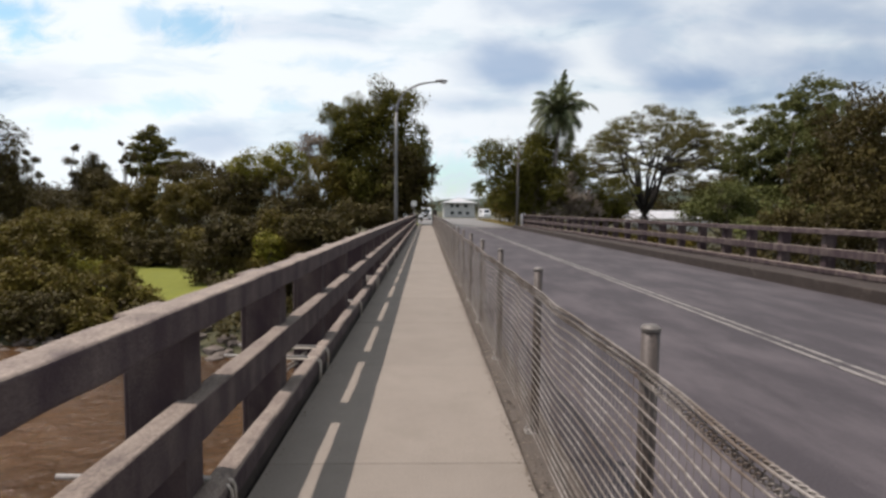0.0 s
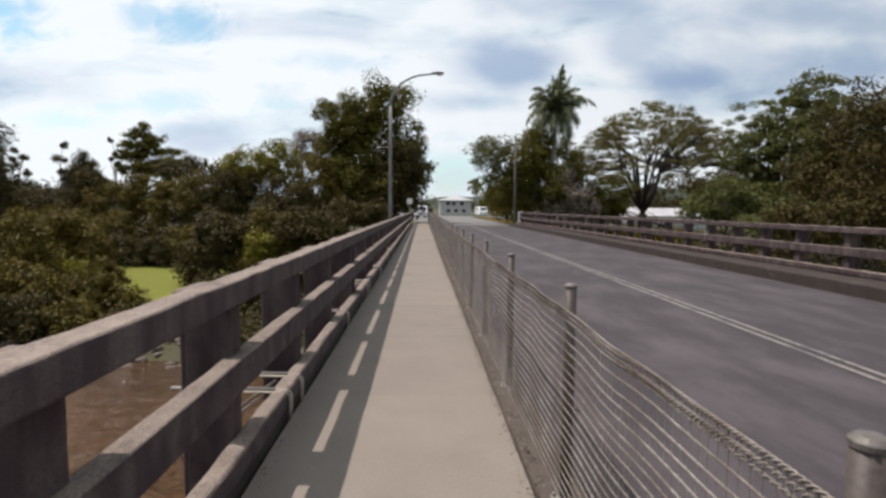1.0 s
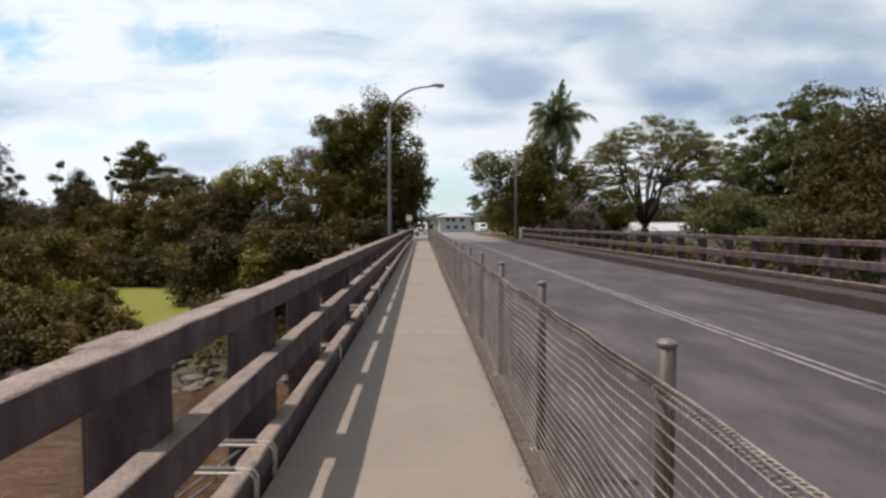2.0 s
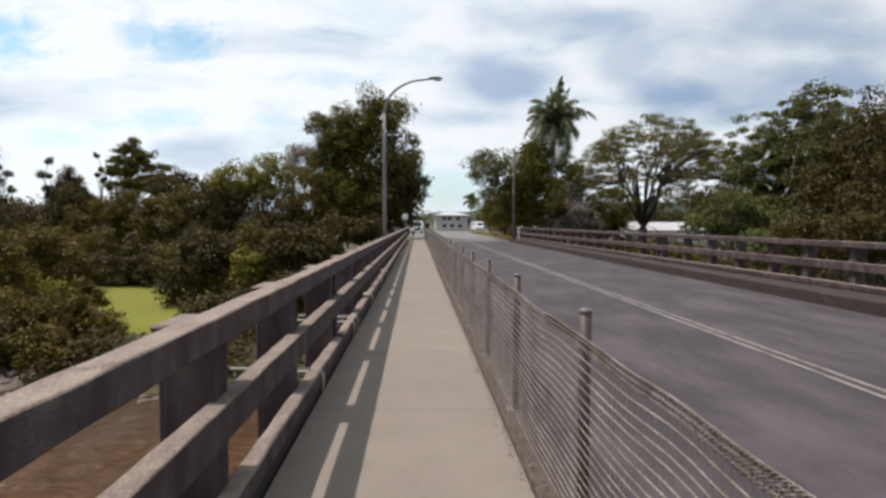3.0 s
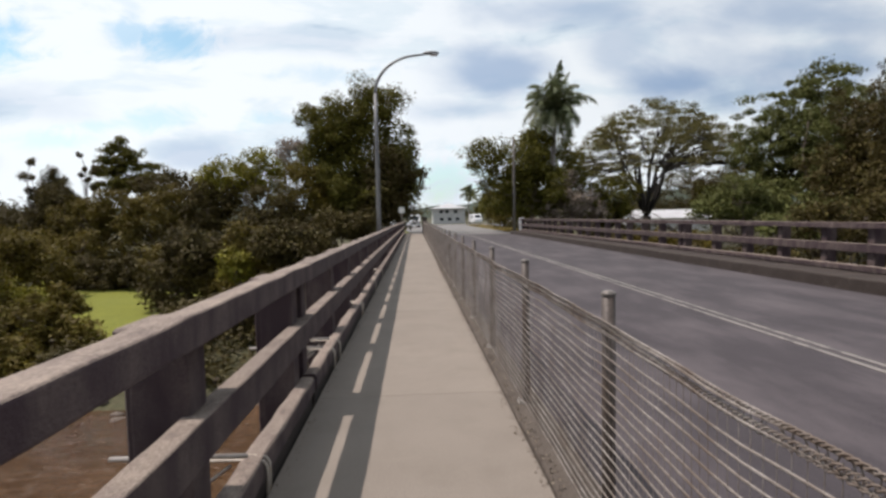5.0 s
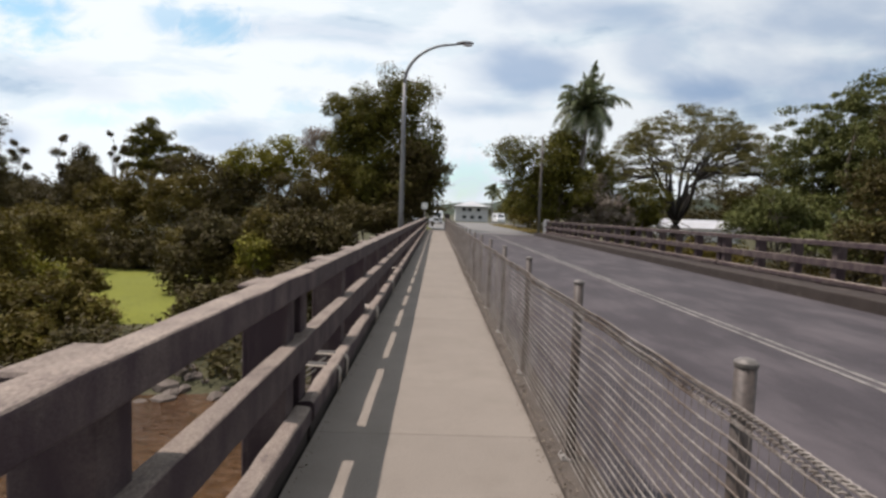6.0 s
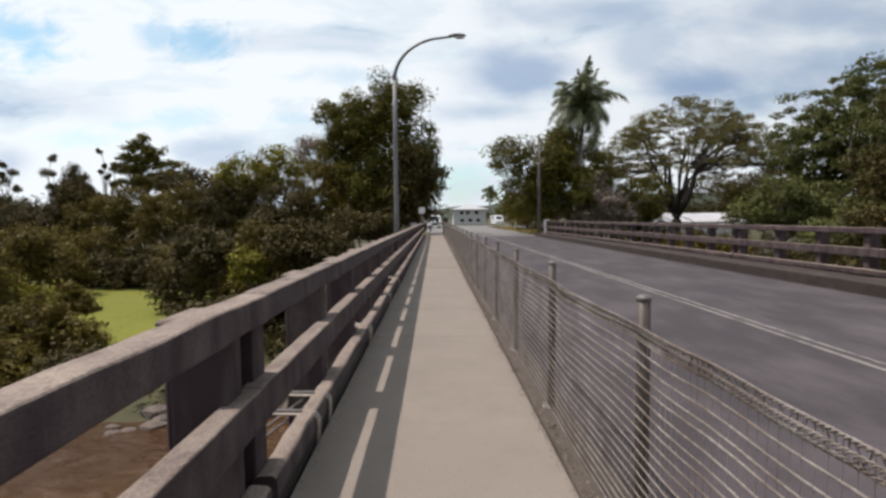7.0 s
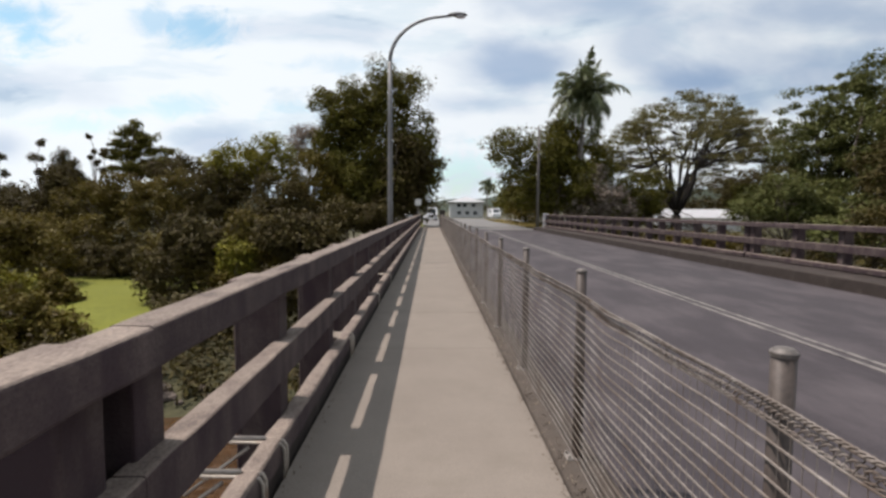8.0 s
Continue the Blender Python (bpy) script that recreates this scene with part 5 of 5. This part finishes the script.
def palm(x, y, top, label, seed, fronds=26, length=5.5, r=0.33, name="palm_tree"):
    rng = random.Random(seed)
    g = ground_z(x, y)
    root = thing(name, label, "palm tree", at=(x, y, g))
    h = top - g
    pts = [Vector((0.15 * math.sin(i * 0.8), 0, -0.4 + (h + 0.4) * i / 10)) for i in range(11)]
    shared("trunk", tubes_mesh("trunk", [(pts, [r * (1.15 - 0.5 * i / 10) for i in range(11)])], M["palm_bark"], 10), root)
    shared("crownshaft", tubes_mesh("crownshaft", [([pts[-1] - Vector((0, 0, 0.1)), pts[-1] + Vector((0, 0, 0.7)), pts[-1] + Vector((0, 0, 1.3))], [r * 0.8, r * 0.85, r * 0.3])], LEAF["palm"], 10), root)
    for i in range(fronds):
        a = i * 2.399 + rng.uniform(-0.15, 0.15)
        rise = 1.5 - 2.35 * (i / fronds) ** 1.1 + rng.uniform(-0.2, 0.2)
        curl = 0.25 if i < fronds // 9 else 1.0
        d = Vector((math.cos(a), math.sin(a), 0))
        L = length * rng.uniform(0.75, 1.15)
        spine, p = [], pts[-1] + Vector((0, 0, 1.0))
        ang = rise
        for k in range(9):
            spine.append(p.copy())
            p = p + (d * math.cos(ang) + Vector((0, 0, 1)) * math.sin(ang)) * (L / 8)
            ang -= (0.10 + 0.05 * k) * curl
        vs, fs = tube_data(spine, [0.05 - 0.005 * k for k in range(9)], 4)
        side = d.cross(Vector((0, 0, 1)))
        for k in range(3, 96):
            u = k / 96 * 8
            j = min(7, int(u))
            q = spine[j].lerp(spine[j + 1], u - j)
            fwd = (spine[j + 1] - spine[j]).normalized()
            ll = 1.2 * math.sin(math.pi * (0.12 + 0.85 * k / 96)) * rng.uniform(0.85, 1.1)
            for sg_ in (-1, 1):
                tw = rng.uniform(-0.7, 0.9)
                up_ = side.cross(fwd)
                tip = q + (side * sg_ * 0.75 * math.cos(tw) + up_ * 0.75 * math.sin(tw) + fwd * 0.5 + Vector((0, 0, rng.uniform(-0.8, -0.2)))) * ll
                b = len(vs)
                vs += [q - fwd * 0.045, q + fwd * 0.045, (q + tip) / 2 + fwd * 0.055 + Vector((0, 0, 0.03)), tip]
                fs += [(b, b + 1, b + 2), (b, b + 2, b + 3)]
        shared("frond", mesh_from("frond", vs, fs, LEAF["palm"]), root)
    return root


saman_tree()
palm(15.9, 65.2, 12.7, "tall royal palm with arching fronds", 4, 40, 5.0)
palm(14.8, 150.0, 7.2, "small palm by the far house", 9, 13, 3.2, 0.2)

# distant wooded hills that close the view
for hx, hy, hw, hh in ((420, 900, 520, 52), (-600, 1000, 700, 40), (60, 1300, 500, 26), (-1100, 600, 700, 45), (1150, 500, 600, 60)):
    vs, fs = [], []
    nx, nd_ = 48, 8
    for j in range(nd_ + 1):
        for i in range(nx + 1):
            u, w = i / nx * 2 - 1, j / nd_ * 2 - 1
            e = max(0.0, 1 - u * u) ** 0.8 * max(0.0, 1 - w * w)
            vs.append((hx + u * hw, hy + w * 160, -2 + e * hh * (0.75 + 0.5 * noise.noise(Vector((i * 0.23, j * 0.4, hx))))))
    for j in range(nd_):
        for i in range(nx):
            a = j * (nx + 1) + i
            fs.append((a, a + 1, a + nx + 2, a + nx + 1))
    tagged(new("backdrop_hill", mesh_from("backdrop_hill", vs, fs, M["hill"], True)), "distant wooded hill", "hill", kind="structure")


# dry grass along the road verge
rng_v = random.Random(21)
cl = [(rng_v.uniform(10.1, 13.6), rng_v.uniform(58.8, 112), -0.2 + rng_v.uniform(0, 0.12), rng_v.uniform(0.15, 0.4)) for _ in range(700)]
tagged(new("verge_grass", leaf_cloud("verge_grass", cl, 16, 0.2, LEAF["straw"], 34, 0.6)), "dry straw coloured grass on the road verge", "grass", kind="stuff")
cl = [(rng_v.uniform(-4.5, -1.6), rng_v.uniform(60, 100), -0.25 + rng_v.uniform(0, 0.2), rng_v.uniform(0.15, 0.4)) for _ in range(260)]
tagged(new("verge_weeds", leaf_cloud("verge_weeds", cl, 20, 0.2, LEAF["olive"], 35, 0.6)), "green weeds beside the footway end", "weeds", kind="stuff")

# grit and leaf litter gathered along the footway's edges
cl = []
for _ in range(1300):
    edge = rng_v.random()
    x = 0.548 - abs(rng_v.gauss(0, 0.03)) if edge < 0.7 else -1.165 + abs(rng_v.gauss(0, 0.025))
    cl.append((x, rng_v.uniform(0.5, 24), 0.004, 0.010))
tagged(new("leaf_litter", leaf_cloud("leaf_litter", cl, 3, 0.016, M["litter"], 36, 0.25)), "dark grit and leaf litter along the footway edge", "litter", kind="stuff")
cl = [(0.59 + rng_v.uniform(-0.03, 0.05), rng_v.uniform(0.5, 30), 0.038, 0.02) for _ in range(1500)]
tagged(new("kerb_grit", leaf_cloud("kerb_grit", cl, 3, 0.022, M["litter"], 37, 0.25)), "dark grit on the kerb below the fence", "litter", kind="stuff")


# ---- buildings ----
def hip_roof(bm, x0, x1, y0, y1, z, rise, eave):
    x0, x1, y0, y1 = x0 - eave, x1 + eave, y0 - eave, y1 + eave
    d = min(x1 - x0, y1 - y0) / 2
    lo = [bm.verts.new(c) for c in ((x0, y0, z), (x1, y0, z), (x1, y1, z), (x0, y1, z))]
    lo2 = [bm.verts.new((v.co.x, v.co.y, z - 0.18)) for v in lo]
    if x1 - x0 >= y1 - y0:
        hi = [bm.verts.new((x0 + d, (y0 + y1) / 2, z + rise)), bm.verts.new((x1 - d, (y0 + y1) / 2, z + rise))]
        faces = [(lo[0], lo[1], hi[1], hi[0]), (lo[1], lo[2], hi[1]), (lo[2], lo[3], hi[0], hi[1]), (lo[3], lo[0], hi[0])]
    else:
        hi = [bm.verts.new(((x0 + x1) / 2, y0 + d, z + rise)), bm.verts.new(((x0 + x1) / 2, y1 - d, z + rise))]
        faces = [(lo[0], lo[1], hi[0]), (lo[1], lo[2], hi[1], hi[0]), (lo[2], lo[3], hi[1]), (lo[3], lo[0], hi[0], hi[1])]
    for q in faces:
        bm.faces.new(q)
    for i in range(4):
        bm.faces.new((lo[i], lo2[i], lo2[(i + 1) % 4], lo[(i + 1) % 4]))
    bm.faces.new(lo2)


def window_unit(parent, x, y, z, w, h):
    b = bmesh.new()
    for x0, x1, z0, z1 in ((x - w / 2, x + w / 2, z, z + 0.08), (x - w / 2, x + w / 2, z + h - 0.08, z + h), (x - w / 2, x - w / 2 + 0.08, z + 0.08, z + h - 0.08), (x + w / 2 - 0.08, x + w / 2, z + 0.08, z + h - 0.08)):
        box(b, x0, x1, y - 0.06, y + 0.05, z0, z1)
    win = part("window", b, M["white"], parent)
    b = bmesh.new()
    box(b, x - w / 2 + 0.08, x + w / 2 - 0.08, y - 0.01, y + 0.02, z + 0.08, z + h - 0.08)
    part("pane", b, M["carglass"], win, "dark glass pane")


def house():
    x0, x1, y0, y1 = 5.0, 13.9, 152.0, 162.0
    root = thing("house", "two-storey pale house with a low hipped metal roof", "house", at=(x0, y0, -0.3))
    w, d = x1 - x0, y1 - y0
    b = bmesh.new()
    box(b, 0, w, 0, d, 0, 4.2)
    part("wall", b, M["white"], root)
    b = bmesh.new()
    hip_roof(b, 0, w, 0, d, 4.3, 1.5, 0.8)
    part("roof", b, M["house_roof"], root, "pale hipped metal roof")
    for zz, xs_ in ((0.8, (2.4, 4.6, 6.8)), (2.85, (2.3, 3.9, 6.3))):
        for xx in xs_:
            window_unit(root, xx, -0.02, zz, 1.2, 1.0)
    b = bmesh.new()
    box(b, -0.02, w + 0.02, -0.05, 0.0, 2.35, 2.5)
    part("belt", b, M["house_roof"], root)
    return root


house()


def low_shed(x0, x1, y0, y1, z, top, label):
    root = thing("shed", label, "building", at=(x0, y0, z))
    w, d, h = x1 - x0, y1 - y0, top - z
    b = bmesh.new()
    box(b, 0, w, 0, d, -1.0, h - 1.0)
    part("wall", b, M["white"], root)
    b = bmesh.new()
    vs = [b.verts.new(c) for c in ((-0.4, -0.4, h - 1.0), (w + 0.4, -0.4, h - 1.0), (w + 0.4, d / 2, h + 0.5), (-0.4, d / 2, h + 0.5), (w + 0.4, d + 0.4, h - 1.0), (-0.4, d + 0.4, h - 1.0))]
    b.faces.new((vs[0], vs[1], vs[2], vs[3]))
    b.faces.new((vs[3], vs[2], vs[4], vs[5]))
    bmesh.ops.solidify(b, geom=b.faces[:], thickness=0.08)
    part("roof", b, M["roof"], root, "pale corrugated roof")
    b = bmesh.new()
    for i in range(int(w / 0.5)):
        xx = -0.3 + i * 0.5
        v4 = [b.verts.new(c) for c in ((xx, -0.42, h - 0.97), (xx + 0.06, -0.42, h - 0.97), (xx + 0.06, d / 2, h + 0.55), (xx, d / 2, h + 0.55))]
        b.faces.new(v4)
    part("ribs", b, M["roof"], root)


low_shed(42.3, 53.2, 98.0, 106.0, -3.0, 1.6, "low building with a pale metal roof among trees")
low_shed(38.2, 40.8, 97.0, 101.0, -3.0, 1.7, "small white outbuilding among trees")


# ---- parked vehicles ----
def vehicle(name, label, x, y, heading, kind_, paint="carwhite"):
    """Body lofted from side-profile sections, with glass, wheels and lights; kind_ is 'van' or 'car'."""
    root = thing(name, label, name)
    L, Wd, H = (5.0, 1.9, 2.3) if kind_ == "van" else (4.5, 1.8, 1.45)
    if kind_ == "van":
        prof = [(-L / 2, 0.35), (-L / 2, 1.1), (-L / 2 + 0.25, 1.25), (-L / 2 + 0.9, H - 0.12), (-L / 2 + 1.3, H), (L / 2 - 0.15, H), (L / 2, H - 0.15), (L / 2, 0.35)]
    else:
        prof = [(-L / 2, 0.35), (-L / 2, 0.7), (-L / 2 + 1.2, 0.9), (-L / 2 + 1.9, H - 0.05), (-L / 2 + 2.4, H), (L / 2 - 1.1, H - 0.05), (L / 2 - 0.4, 0.95), (L / 2, 0.9), (L / 2, 0.35)]
    b = bmesh.new()
    rows_ = []
    for xx in (-Wd / 2, -Wd / 2 + 0.12, Wd / 2 - 0.12, Wd / 2):
        tuck = 0.93 if abs(xx) > Wd / 2 - 0.05 else 1.0
        rows_.append([b.verts.new((xx, py, 0.35 + (pz - 0.35) * tuck)) for py, pz in prof])
    for ra, rb in zip(rows_, rows_[1:]):
        for i in range(len(prof)):
            j = (i + 1) % len(prof)
            b.faces.new((ra[i], ra[j], rb[j], rb[i]))
    b.faces.new(rows_[0])
    b.faces.new(rows_[-1])
    body = part("body", b, M[paint], root)
    b = bmesh.new()
    i0 = 2
    (ya, za), (yb, zb) = prof[i0], prof[i0 + 1]
    w = Wd / 2 - 0.2
    q = [(-w, ya + (yb - ya) * 0.1, za + (zb - za) * 0.1), (w, ya + (yb - ya) * 0.1, za + (zb - za) * 0.1), (w, ya + (yb - ya) * 0.9, za + (zb - za) * 0.9), (-w, ya + (yb - ya) * 0.9, za + (zb - za) * 0.9)]
    n_ = Vector((0, -(zb - za), yb - ya)).normalized() * 0.012
    fr = [b.verts.new(Vector(c) + n_) for c in q]
    bk = [b.verts.new(Vector(c) - n_) for c in q]
    b.faces.new(fr)
    b.faces.new(bk)
    for i in range(4):
        b.faces.new((fr[i], fr[(i + 1) % 4], bk[(i + 1) % 4], bk[i]))
    part("windscreen", b, M["carglass"], root)
    for sx in (-1, 1):
        b = bmesh.new()
        box(b, sx * (Wd / 2 - 0.01) - 0.012, sx * (Wd / 2 - 0.01) + 0.012, -L / 2 + 1.7, L / 2 - 1.2, H * 0.62, H * 0.85, 0.005)
        part("side_window", b, M["carglass"], root)
        b = bmesh.new()
        box(b, sx * 0.62 - 0.16, sx * 0.62 + 0.16, -L / 2 - 0.02, -L / 2 + 0.03, 0.62, 0.78, 0.01)
        part("headlight", b, M["glass"], root)
        for wy in (-L / 2 + 0.85, L / 2 - 0.85):
            cx = sx * (Wd / 2 - 0.11)
            v, f_ = tube_data([(cx - 0.1, wy, 0.32), (cx + 0.1, wy, 0.32)], 0.32, 18)
            wh = shared("wheel", mesh_from("wheel", v, f_, M["rubber"]), root)
            v, f_ = tube_data([(cx + sx * 0.09, wy, 0.32), (cx + sx * 0.115, wy, 0.32)], 0.19, 14)
            shared("rim", mesh_from("rim", v, f_, M["galv"]), wh)
    root.matrix_basis = pose(x, y, -0.14, 0, 0, heading)
    return root


vehicle("van", "white delivery van on the road beyond the bridge", 14.8, 134.0, 8, "van")
vehicle("van", "white parked van facing the footway end", -0.25, 104.0, 4, "van")
vehicle("car", "white parked car near the junction", -3.4, 112.0, 100, "car")
vehicle("car", "pale car parked on the verge", 21.0, 121.0, 20, "car")

# ---- rocks and debris along the water's edge ----
rng_r = random.Random(8)
bm = bmesh.new()
for i in range(260):
    x = rng_r.uniform(-30, -2.5)
    y = 26.5 + 0.10 * (-12 - x) + rng_r.gauss(0.3, 1.3)
    z = ground_z(x, y)
    r = bmesh.ops.create_icosphere(bm, subdivisions=1, radius=rng_r.uniform(0.12, 0.55))
    sq = Vector((rng_r.uniform(0.7, 1.3), rng_r.uniform(0.7, 1.3), rng_r.uniform(0.45, 0.8)))
    for v in r["verts"]:
        q = v.co.copy()
        v.co = Vector((q.x * sq.x, q.y * sq.y, q.z * sq.z)) * (1 + 0.35 * noise.noise(q * 3 + Vector((i, 0, 0)))) + Vector((x, y, z + 0.05))
rocks = part("bank_rocks", bm, M["rock"])
tagged(rocks, "tumbled grey rocks along the muddy bank", "rocks", kind="stuff")

# low scrub along the bank
rng_s = random.Random(12)
cl = []
for i in range(620):
    x = rng_s.uniform(-44, -3)
    y = 28.6 + 0.10 * (-12 - x) + rng_s.uniform(-0.8, 9)
    if -27 < x < -13 and y > 33:
        continue
    cl.append((x, y, ground_z(x, y) + rng_s.uniform(0.2, 1.0), rng_s.uniform(0.5, 1.0)))
tagged(new("bank_scrub", leaf_cloud("bank_scrub", cl, 40, 0.3, LEAF["dark"], 31, 0.8)), "low olive scrub on the river bank", "scrub", kind="stuff")
cl = []
for i in range(900):
    x = rng_s.uniform(12.5, 62)
    y = rng_s.uniform(34, 77)
    cl.append((x, y, min(ground_z(x, y) + rng_s.uniform(0.2, 3.2), 0.4), rng_s.uniform(0.6, 1.4)))
tagged(new("verge_scrub", leaf_cloud("verge_scrub", cl, 32, 0.36, LEAF["dark"], 32, 0.8)), "low green scrub behind the parapet", "scrub", kind="stuff")
cl = []
for i in range(260):
    x = rng_s.uniform(-140, 140)
    y = rng_s.uniform(125, 240)
    if 0 < x < 22 and y < 175:
        continue
    cl.append((x, y, ground_z(x, y) + rng_s.uniform(1, 5), rng_s.uniform(1.5, 3.0)))
tagged(new("far_woods", leaf_cloud("far_woods", cl, 60, 1.1, LEAF["dark"], 33, 0.8)), "far dark green woods", "woods", kind="stuff")
